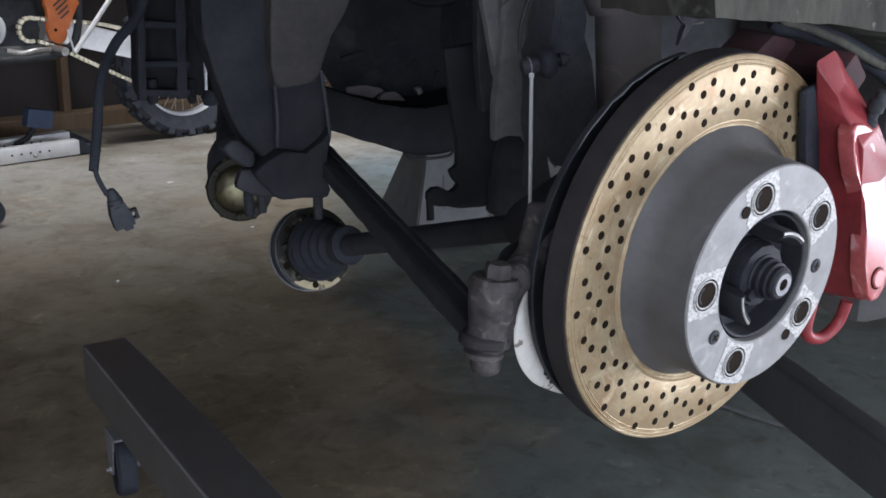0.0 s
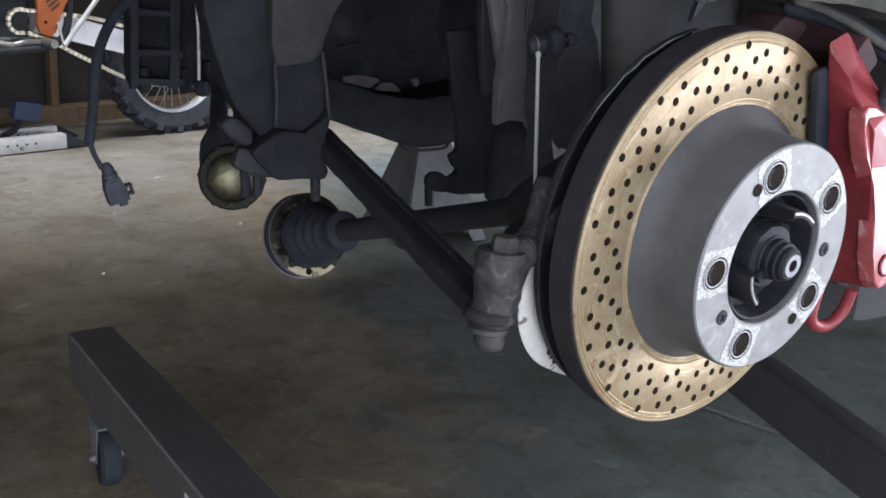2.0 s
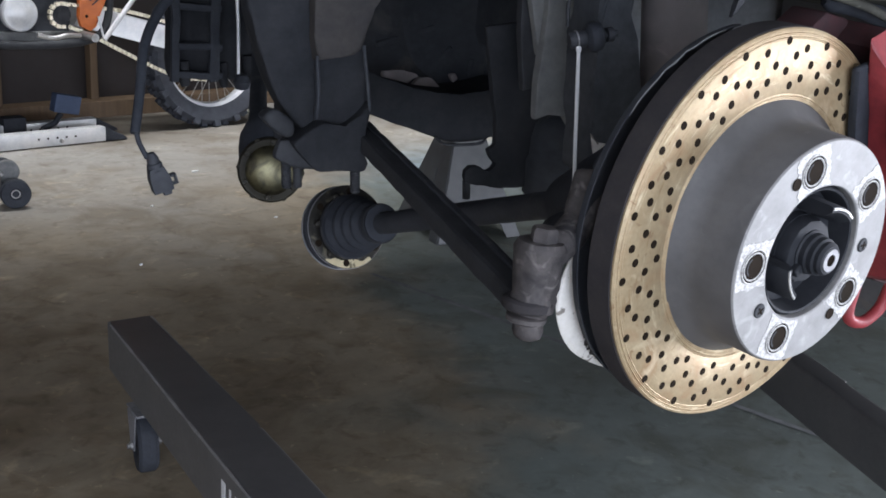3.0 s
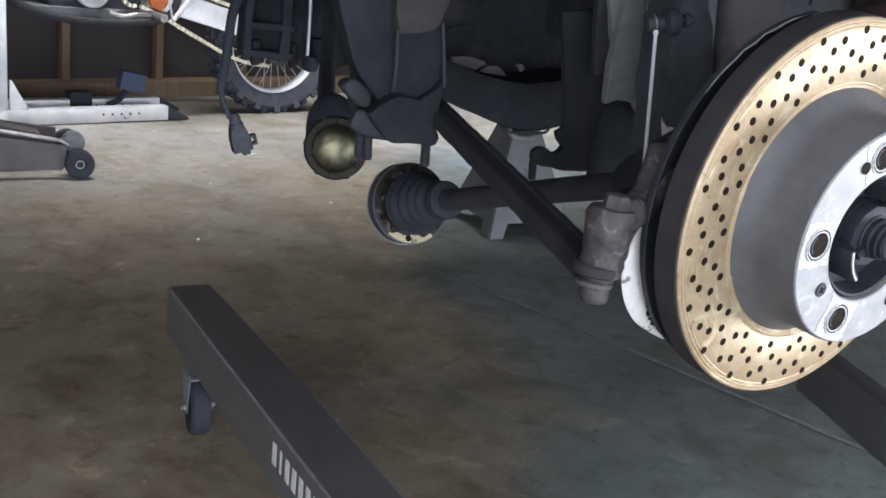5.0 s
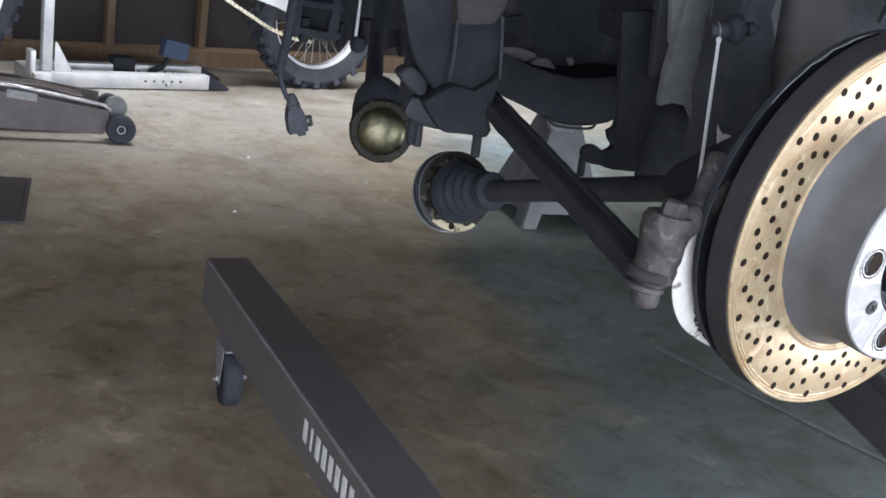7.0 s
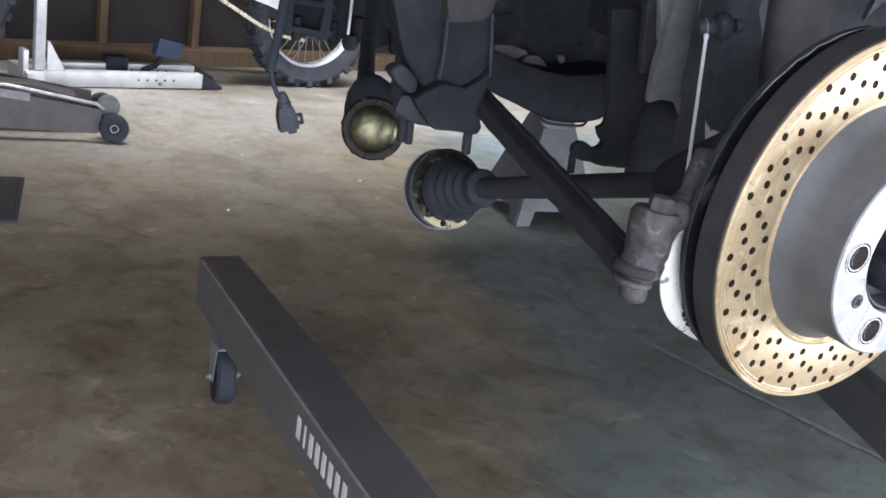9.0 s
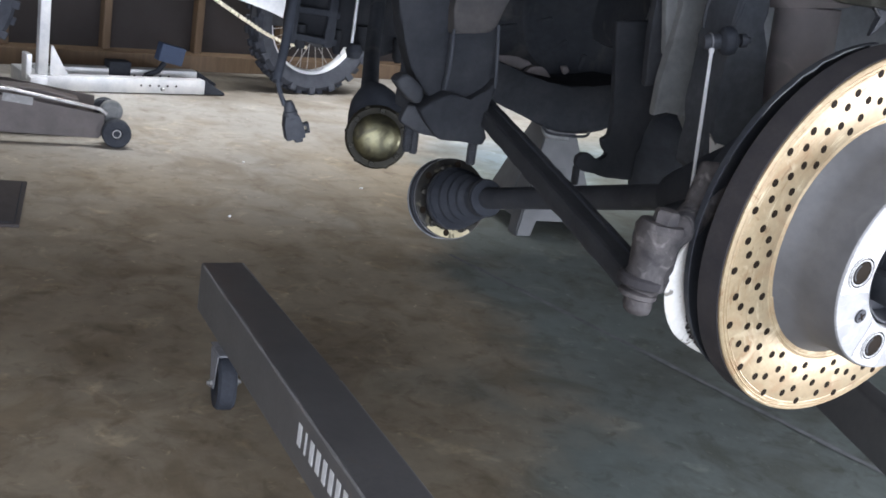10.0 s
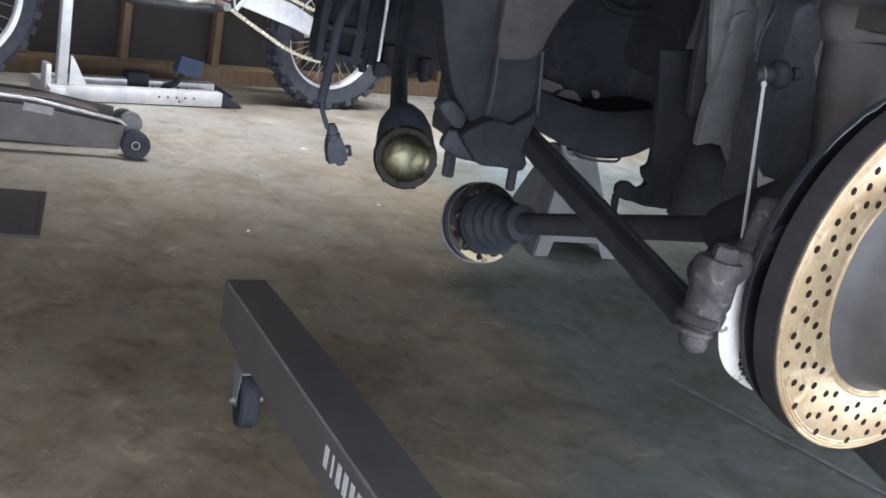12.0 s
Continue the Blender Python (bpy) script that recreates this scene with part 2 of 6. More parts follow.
def add_scuffs(m, dark, scale, lo, hi):
    """Smears of another tone with a shape of their own."""
    nt = m.node_tree
    p = nt.nodes["Principled BSDF"]
    last = p.inputs["Base Color"].links[0].from_socket
    tc = [x for x in nt.nodes if x.type == "TEX_COORD"][0]
    nz = nt.nodes.new("ShaderNodeTexNoise")
    nz.inputs["Scale"].default_value, nz.inputs["Detail"].default_value, nz.inputs["Distortion"].default_value = scale, 8.0, 1.2
    nt.links.new(tc.outputs["Object"], nz.inputs["Vector"])
    mr = nt.nodes.new("ShaderNodeMapRange")
    mr.inputs["From Min"].default_value, mr.inputs["From Max"].default_value = lo, hi
    nt.links.new(nz.outputs["Fac"], mr.inputs["Value"])
    mx = nt.nodes.new("ShaderNodeMix")
    mx.data_type = "RGBA"
    mx.inputs["B"].default_value = (*dark, 1)
    nt.links.new(mr.outputs[0], mx.inputs["Factor"])
    nt.links.new(last, mx.inputs["A"])
    nt.links.new(mx.outputs["Result"], p.inputs["Base Color"])


def add_turning_marks(m, centre_scale):
    """Fine rings left by the lathe, round the object's own z axis."""
    nt = m.node_tree
    p = nt.nodes["Principled BSDF"]
    tc = [x for x in nt.nodes if x.type == "TEX_COORD"][0]
    wave = nt.nodes.new("ShaderNodeTexWave")
    wave.wave_type, wave.rings_direction = "RINGS", "Z"
    wave.inputs["Scale"].default_value, wave.inputs["Distortion"].default_value, wave.inputs["Detail"].default_value = centre_scale, 2.5, 3.0
    nt.links.new(tc.outputs["Object"], wave.inputs["Vector"])
    bp = nt.nodes.new("ShaderNodeBump")
    bp.inputs["Strength"].default_value, bp.inputs["Distance"].default_value = 0.12, 0.0002
    nt.links.new(wave.outputs["Fac"], bp.inputs["Height"])
    old = p.inputs["Normal"].links[0].from_socket
    nt.links.new(old, bp.inputs["Normal"])
    nt.links.new(bp.outputs[0], p.inputs["Normal"])


add_scuffs(M_ROTOR, (0.30, 0.19, 0.10), 24, 0.54, 0.76)
add_scuffs(M_ROTOR, (0.60, 0.49, 0.33), 34, 0.62, 0.78)
add_scuffs(M_ROTOR, (0.20, 0.12, 0.06), 75, 0.63, 0.76)
add_turning_marks(M_ROTOR, 90)
M_RED.node_tree.nodes["Principled BSDF"].inputs["Coat Weight"].default_value = 0.12
M_RED.node_tree.nodes["Principled BSDF"].inputs["Coat Roughness"].default_value = 0.22


def add_polar_streaks(m, tone, lo, hi, seed):
    """Fine streaks that run round the object's own z axis, polished smoother than the rest."""
    nt = m.node_tree
    p = nt.nodes["Principled BSDF"]
    last = p.inputs["Base Color"].links[0].from_socket
    tc = [x for x in nt.nodes if x.type == "TEX_COORD"][0]
    sep, join, rad, ang = nt.nodes.new("ShaderNodeSeparateXYZ"), nt.nodes.new("ShaderNodeCombineXYZ"), nt.nodes.new("ShaderNodeVectorMath"), nt.nodes.new("ShaderNodeMath")
    rad.operation, ang.operation = "LENGTH", "ARCTAN2"
    nt.links.new(tc.outputs["Object"], sep.inputs[0])
    nt.links.new(tc.outputs["Object"], rad.inputs[0])
    nt.links.new(sep.outputs[0], ang.inputs[0])
    nt.links.new(sep.outputs[1], ang.inputs[1])
    thin = nt.nodes.new("ShaderNodeMath")
    thin.operation = "MULTIPLY"
    thin.inputs[1].default_value = 55.0
    nt.links.new(rad.outputs["Value"], thin.inputs[0])
    nt.links.new(thin.outputs[0], join.inputs[0])
    nt.links.new(ang.outputs[0], join.inputs[1])
    join.inputs[2].default_value = seed
    nz = nt.nodes.new("ShaderNodeTexNoise")
    nz.inputs["Scale"].default_value, nz.inputs["Detail"].default_value, nz.inputs["Roughness"].default_value = 3.4, 7.0, 0.62
    nt.links.new(join.outputs[0], nz.inputs["Vector"])
    mr = nt.nodes.new("ShaderNodeMapRange")
    mr.inputs["From Min"].default_value, mr.inputs["From Max"].default_value = lo, hi
    nt.links.new(nz.outputs["Fac"], mr.inputs["Value"])
    mx = nt.nodes.new("ShaderNodeMix")
    mx.data_type = "RGBA"
    mx.inputs["B"].default_value = (*tone, 1)
    nt.links.new(mr.outputs[0], mx.inputs["Factor"])
    nt.links.new(last, mx.inputs["A"])
    nt.links.new(mx.outputs["Result"], p.inputs["Base Color"])


add_polar_streaks(M_ROTOR, (0.66, 0.56, 0.38), 0.58, 0.74, 1.7)
add_polar_streaks(M_ROTOR, (0.22, 0.140, 0.068), 0.59, 0.74, 9.3)
add_scuffs(M_RUSTY, (0.150, 0.138, 0.130), 55, 0.56, 0.70)
add_scuffs(M_RUSTY, (0.016, 0.015, 0.016), 30, 0.56, 0.64)
add_scuffs(M_HATFACE, (0.34, 0.336, 0.325), 60, 0.58, 0.76)
add_scuffs(M_SILVER, (0.22, 0.20, 0.17), 70, 0.60, 0.65)
add_scuffs(M_GRIME, (0.62, 0.60, 0.56), 150, 0.52, 0.60)
add_scuffs(M_HAT, (0.150, 0.147, 0.145), 26, 0.60, 0.80)
add_scuffs(M_FLANGE, (0.20, 0.18, 0.13), 46, 0.60, 0.72)
add_scuffs(M_GLEAM, (0.16, 0.14, 0.09), 60, 0.60, 0.68)
# pale smears paint the daylight reflected on the caliper face
add_scuffs(M_REDFACE, (0.58, 0.29, 0.28), 46, 0.54, 0.68)
add_scuffs(M_STRUT, (0.32, 0.285, 0.27), 22, 0.58, 0.78)
add_scuffs(M_LINER, (0.150, 0.150, 0.130), 40, 0.62, 0.74)
add_scuffs(M_BRASS, (0.055, 0.050, 0.034), 30, 0.46, 0.62)
add_scuffs(M_CRANE, (0.13, 0.12, 0.11), 16, 0.66, 0.71)
add_scuffs(M_BLACK, (0.060, 0.060, 0.062), 36, 0.60, 0.72)
add_scuffs(M_UNDER, (0.085, 0.084, 0.084), 18, 0.58, 0.74)

for dull, level in ((M_UNDER, 0.25), (M_PANEL, 0.25), (M_DUSTY, 0.3), (M_BLACK, 0.3), (M_HAZEBLACK, 0.25), (M_LINER, 0.25), (M_DEEP, 0.18), (M_HUB, 0.22), (M_GREASE, 0.25)):
    dull.node_tree.nodes["Principled BSDF"].inputs["Specular IOR Level"].default_value = level

# ---- helpers for meshes ----


def part(name, bm, mat, parent=None, label="", smooth=True):
    me = bpy.data.meshes.new(name)
    bmesh.ops.recalc_face_normals(bm, faces=bm.faces[:])
    for f in bm.faces:
        f.smooth = smooth
    bm.to_mesh(me)
    bm.free()
    if smooth:
        me.set_sharp_from_angle(angle=radians(38))
    me.materials.append(mat)
    ob = new(name, me)
    if parent is not None:
        ob.parent = parent
    if label:
        ob["label"] = label
    return ob


def thing(name, label, category, m=None, group="", kind=""):
    ob = new(name)
    ob.empty_display_size = 0.05
    if m is not None:
        ob.matrix_world = m
    return tagged(ob, label, category, group, kind)


def box(bm, size, m=None, bevel=0.0, seg=2):
    r = bmesh.ops.create_cube(bm, size=1.0)["verts"]
    bmesh.ops.scale(bm, vec=size, verts=r)
    if bevel:
        edges = list({e for v in r for e in v.link_edges})
        out = bmesh.ops.bevel(bm, geom=edges, offset=bevel, segments=seg, profile=0.6, affect="EDGES")
        r = list({v for f in out["faces"] for v in f.verts} | {v for v in r if v.is_valid})
    if m is not None:
        bmesh.ops.transform(bm, matrix=m, verts=r)
    return r


def lathe(bm, profile, m=None, n=48, closed=False, a0=0.0, a1=360.0):
    """A profile of (radius, z) turned round z. closed: the profile's last point joins its first."""
    full = abs(a1 - a0) >= 359.9
    rings = []
    steps = n if full else n + 1
    for i in range(steps):
        a = radians(a0 + (a1 - a0) * i / n)
        rings.append([bm.verts.new((r * math.cos(a), r * math.sin(a), z)) for r, z in profile])
    k = len(profile)
    for i in range(steps if full else steps - 1):
        p, q = rings[i], rings[(i + 1) % steps]
        for j in range(k if closed else k - 1):
            f = (p[j], q[j], q[(j + 1) % k], p[(j + 1) % k])
            bm.faces.new(f)
    if not full:
        for ring in (rings[0], rings[-1]):
            if k > 2 and closed:
                bm.faces.new(ring)
    vs = [v for ring in rings for v in ring]
    if not closed and full:
        for j in (0, k - 1):
            if profile[j][0] > 1e-6:
                bm.faces.new([rings[i][j] for i in range(n)])
    bmesh.ops.remove_doubles(bm, verts=vs, dist=1e-6)
    vs = [v for v in vs if v.is_valid]
    if m is not None:
        bmesh.ops.transform(bm, matrix=m, verts=vs)
    return vs


def tube(bm, pts, radius, n=12, caps=True):
    """A round bar through points; radius: one number or one for each point."""
    pts = [Vector(p) for p in pts]
    rad = radius if isinstance(radius, (list, tuple)) else [radius] * len(pts)
    rings, side = [], None
    for i, p in enumerate(pts):
        d = (pts[min(i + 1, len(pts) - 1)] - pts[max(i - 1, 0)]).normalized()
        if side is None:
            side = d.orthogonal().normalized()
        side = (side - d * side.dot(d)).normalized()
        up = d.cross(side)
        rings.append([bm.verts.new(p + rad[i] * (math.cos(2 * math.pi * k / n) * side + math.sin(2 * math.pi * k / n) * up)) for k in range(n)])
    for a, b in zip(rings, rings[1:]):
        for k in range(n):
            bm.faces.new((a[k], a[(k + 1) % n], b[(k + 1) % n], b[k]))
    if caps:
        bm.faces.new(rings[0])
        bm.faces.new(rings[-1])
    return [v for r in rings for v in r]


def curve(pts, n=6):
    """A smooth line (Catmull-Rom) through the points."""
    p = [Vector(q) for q in pts]
    p = [2 * p[0] - p[1], *p, 2 * p[-1] - p[-2]]
    out = []
    for i in range(1, len(p) - 2):
        for k in range(n):
            t = k / n
            a, b, c, d = p[i - 1 : i + 3]
            out.append(0.5 * ((2 * b) + (c - a) * t + (2 * a - 5 * b + 4 * c - d) * t * t + (3 * b - a - 3 * c + d) * t ** 3))
    out.append(p[-2])
    return out


def slab(bm, outline, thick, m=None, bevel=0.0, seg=2):
    """An outline in x, y, thickened from z = 0 to thick."""
    lo = [bm.verts.new((x, y, 0)) for x, y in outline]
    hi = [bm.verts.new((x, y, thick)) for x, y in outline]
    k = len(lo)
    bm.faces.new(lo[::-1])
    bm.faces.new(hi)
    for i in range(k):
        bm.faces.new((lo[i], lo[(i + 1) % k], hi[(i + 1) % k], hi[i]))
    vs = lo + hi
    if bevel:
        es = [e for v in vs for e in v.link_edges]
        out = bmesh.ops.bevel(bm, geom=list(set(es)), offset=bevel, segments=seg, profile=0.6, affect="EDGES")
        vs = list({v for f in out["faces"] for v in f.verts} | {v for v in vs if v.is_valid})
    if m is not None:
        bmesh.ops.transform(bm, matrix=m, verts=vs)
    return vs


def frame_z(origin, z, up=(0, 0, 1)):
    """A pose at origin whose z points along z and whose y is as near to up as it can be."""
    z = Vector(z).normalized()
    x = Vector(up).cross(z).normalized()
    y = z.cross(x)
    m = Matrix((x, y, z)).transposed().to_4x4()
    m.translation = origin
    return m


def polar(r, a):
    return (r * math.cos(radians(a)), r * math.sin(radians(a)))


def roughen(bm, amount, scale, longest=0.02):
    """Cuts a mesh small and gives it an uneven, cast or crusted surface."""
    bmesh.ops.triangulate(bm, faces=bm.faces[:])
    for _ in range(5):
        edges = [e for e in bm.edges if e.calc_length() > longest]
        if not edges:
            break
        bmesh.ops.subdivide_edges(bm, edges=edges, cuts=1)
        bmesh.ops.triangulate(bm, faces=[f for f in bm.faces if len(f.verts) > 3])
    for v in bm.verts:
        v.co += amount * noise.noise_vector(v.co * scale) + 0.35 * amount * noise.noise_vector(v.co * scale * 3.1)


def cast(bm, amount, scale, longest=0.008, rounds=4):
    """An uneven casting with rounded, softened edges."""
    roughen(bm, amount, scale, longest)
    for _ in range(rounds):
        bmesh.ops.smooth_vert(bm, verts=bm.verts[:], factor=0.5, use_axis_x=True, use_axis_y=True, use_axis_z=True)


# ---- the room ----
ROOM = pose(0, 0, 0, 0, 0, 14.8)  # the far wall's direction


def room_box(name, size, centre, mat, label, category):
    bm = bmesh.new()
    box(bm, size)
    ob = part(name, bm, mat, smooth=False)
    ob.matrix_world = ROOM @ pose(*centre)
    return tagged(ob, label, category, kind="structure")


FARY = 4.62  # far wall's inner face along the room's y
room_box("floor", (12, 12, 0.12), (0.5, 0.5, -0.06), M_FLOOR, "stained brown concrete garage floor with oil marks, bluish haze painted in", "floor")
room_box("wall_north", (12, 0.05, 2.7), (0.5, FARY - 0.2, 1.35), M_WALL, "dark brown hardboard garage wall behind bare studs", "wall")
# unseen walls and ceiling, kept pale so their bounce fills the dark parts
room_box("wall_east", (0.1, 12, 2.7), (6.0, 0.5, 1.35), M_CEIL, "plain pale garage wall", "wall")
room_box("wall_south", (12, 0.1, 2.7), (0.5, -4.6, 1.35), M_CEIL, "plain pale garage wall", "wall")
room_box("wall_west", (0.1, 12, 2.7), (-4.2, 0.5, 1.35), M_CEIL, "plain pale garage wall", "wall")
room_box("ceiling", (12, 12, 0.1), (0.5, 0.5, 2.42), M_CEIL, "plain garage ceiling", "ceiling")


def wall_timber(name, size, centre, label, category):
    bm = bmesh.new()
    box(bm, size, None, 0.003, 1)
    ob = part(name, bm, M_WOOD, smooth=False)
    ob.matrix_world = ROOM @ pose(*centre)
    return tagged(ob, label, category, kind="structure", group="wall framing")


for k in range(-6, 9):
    wall_timber("wall_stud", (0.034, 0.05, 2.6), (1.914 + 0.406 * k, FARY - 0.25, 1.37), "bare pine wall stud", "wall stud")
wall_timber("sill_plate", (11.5, 0.095, 0.07), (0.5, FARY - 0.272, 0.035), "bare pine sill plate along the garage wall", "sill plate")

# ---- wheel end: brake disc, hub, caliper ----
WHEEL = frame_z((0.5133, 0.4401, 0.6850), (0.1626, -0.9835, -0.0793))
D_RING, R_RING = 0.0515, 0.1500
RING = pose(0.003, -0.001, -D_RING, -0.7, 1.3, 0)  # the ring's slight lean against the hat


def shared(name, source, parent, m):
    ob = new(name, source.data)
    ob.parent, ob.matrix_local = parent, m
    return ob


def brake_disc():
    root = thing("brake_disc", "cross-drilled gold-plated brake disc with grey hat, wheel removed", "brake disc", WHEEL)
    bm = bmesh.new()
    # turned grooves near the inner and outer edge of the face
    prof = [(0.0965, -0.0006)]
    for r, depth in ((0.0978, 0.0006), (0.0993, 0.0004), (0.1010, 0.0007), (0.1026, 0.0003), (0.1418, 0.0003), (0.1432, 0.0006), (0.1446, 0.0004), (0.1460, 0.0008), (0.1473, 0.0004)):
        prof += [(r - 0.0006, 0.0), (r, -depth), (r + 0.0005, 0.0)]
    prof += [(0.1484, -0.0003), (R_RING - 0.0006, -0.0010), (R_RING - 0.0006, -0.0024), (0.0965, -0.0024)]
    lathe(bm, prof, n=160, closed=True)
    ring = part("friction_ring", bm, M_ROTOR, root, "gold zinc-plated drilled friction ring")
    ring.matrix_local = RING
    bm = bmesh.new()
    lathe(bm, [(0.0965, -0.0025), (R_RING - 0.001, -0.0025), (R_RING, -0.0034), (R_RING, -0.0235), (R_RING - 0.001, -0.0245), (0.0965, -0.0245)], n=128, closed=True)
    part("disc_edge", bm, M_EDGE, root, "black vented disc edge").matrix_local = RING
    holes = ((0.6, 108.5), (0.2, 129.7), (4.1, 119.2), (4.7, 140.6), (9.5, 124.4), (13.2, 113.9), (13.7, 135.2))
    source = None
    for k in range(19):
        for a, r in holes:
            x, y = polar(r / 1000, 11.65 + 360 / 19 * k + a * 18.95 / 18)
            if source is None:
                bm = bmesh.new()
                lathe(bm, [(0.0031, 0.0), (0.0026, 0.0003), (0.0023, -0.0002), (0.0001, -0.0003)], n=14)
                source = ob = part("drill_hole", bm, M_HOLE, root)
            else:
                ob = shared("drill_hole", source, root, Matrix())
            ob.matrix_local = RING @ pose(x, y, 0.0001)
    bm = bmesh.new()
    lathe(bm, [(0.0815, -0.0032), (0.0832, -0.0012), (0.0838, -0.003), (0.0846, -0.030), (0.0885, -0.043), (0.0965, -D_RING + 0.001), (0.0985, -D_RING - 0.004), (0.09, -D_RING - 0.02), (0.08, -D_RING - 0.02), (0.08, -0.006)], n=96, closed=True)
    part("hat_side", bm, M_HAT, root, "dark grey coated side of the disc hat")
    bm = bmesh.new()
    lathe(bm, [(0.0495, -0.008), (0.0495, -0.0008), (0.0503, 0.0), (0.0822, 0.0), (0.0831, -0.0012), (0.0812, -0.0035), (0.0805, -0.008)], n=96, closed=True)
    part("hat_face", bm, M_HATFACE, root, "light grey machined face of the disc hat")
    seat = hole = rim = thread = None
    for k in range(5):
        a = 36 + 72 * k
        x, y = polar(0.065, a)
        bm = bmesh.new()  # scuffed pad round a bolt hole, with uneven edges
        rnd = random.Random(k)
        pts = []
        for j in range(64):
            b = 360 * j / 64
            u, v = polar(1.0, b)
            w = 1.0 / max(abs(u) / 0.0200, abs(v) / 0.0172)
            w = min(w, 0.026) * rnd.uniform(0.90, 1.05)
            px, py = Matrix.Rotation(radians(a), 2) @ Vector((u * w, v * w))
            q = Vector((x + px, y + py))
            r = min(max(q.length, 0.0512), 0.0815)
            pts.append(tuple(q.normalized() * r))
        slab(bm, pts, 0.0002, pose(0, 0, 0.0001))
        part("scuffed_pad", bm, M_BRIGHT, root, "bright scuffed metal round a bolt hole", smooth=False)
        m = pose(x, y, 0.0005)
        if seat is None:
            bm = bmesh.new()
            lathe(bm, [(0.0128, 0), (0.0128, 0.0006), (0.0122, 0.0009), (0.0116, 0.0006), (0.0116, 0)], n=40, closed=True)
            lathe(bm, [(0.0104, 0), (0.0104, 0.0005), (0.0097, 0.0007), (0.0092, 0.0003), (0.0092, 0)], n=40, closed=True)
            rim = part("bolt_hole_rim", bm, M_BRIGHT, root)
            bm = bmesh.new()
            lathe(bm, [(0.0116, 0.0001), (0.0104, 0.0001)], n=40)
            seat = part("bolt_hole_groove", bm, M_HOLE, root)
            bm = bmesh.new()
            lathe(bm, [(0.0083, 0.0004), (0.0079, 0.0006), (0.0073, 0.0002), (0.0001, 0.0002)], n=32)
            hole = part("bolt_hole", bm, M_HOLE, root)
            bm = bmesh.new()
            lathe(bm, [(0.0080, 0.0003), (0.0074, 0.0005), (0.0062, 0.0004), (0.0058, 0.0003)], n=14, closed=True, a0=120, a1=235)
            thread = part("thread_edge", bm, M_DUSTY, root, "grey thread inside the bolt hole")
            rim.matrix_local, seat.matrix_local, hole.matrix_local, thread.matrix_local = m, m, m, m
        else:
            for nm, src in (("bolt_hole_rim", rim), ("bolt_hole_groove", seat), ("bolt_hole", hole), ("thread_edge", thread)):
                shared(nm, src, root, m)
    for a in (216.4, 358.0):
        x, y = polar(0.0598, a)
        bm = bmesh.new()
        lathe(bm, [(0.0055, 0), (0.0055, 0.0005), (0.0048, 0.0011), (0.0, 0.0013)], n=24)
        screw = part("disc_screw", bm, M_DUSTY, root, "worn countersunk cross-head screw")
        screw.matrix_local = pose(x, y, 0.0001, 0, 0, a)
        bm = bmesh.new()
        box(bm, (0.0062, 0.0012, 0.0004), pose(0, 0, 0.0013))
        box(bm, (0.0012, 0.0062, 0.0004), pose(0, 0, 0.0014))
        part("cross_slot", bm, M_HOLE, screw)
    for a in (124.0, 305.7):
        x, y = polar(0.0658, a)
        bm = bmesh.new()
        lathe(bm, [(0.0044, 0), (0.0044, 0.0007), (0.0036, 0.0007), (0.0001, 0.0005)], n=20)
        part("jack_screw_hole", bm, M_HOLE, root).matrix_local = pose(x, y, 0.0002)
    return root


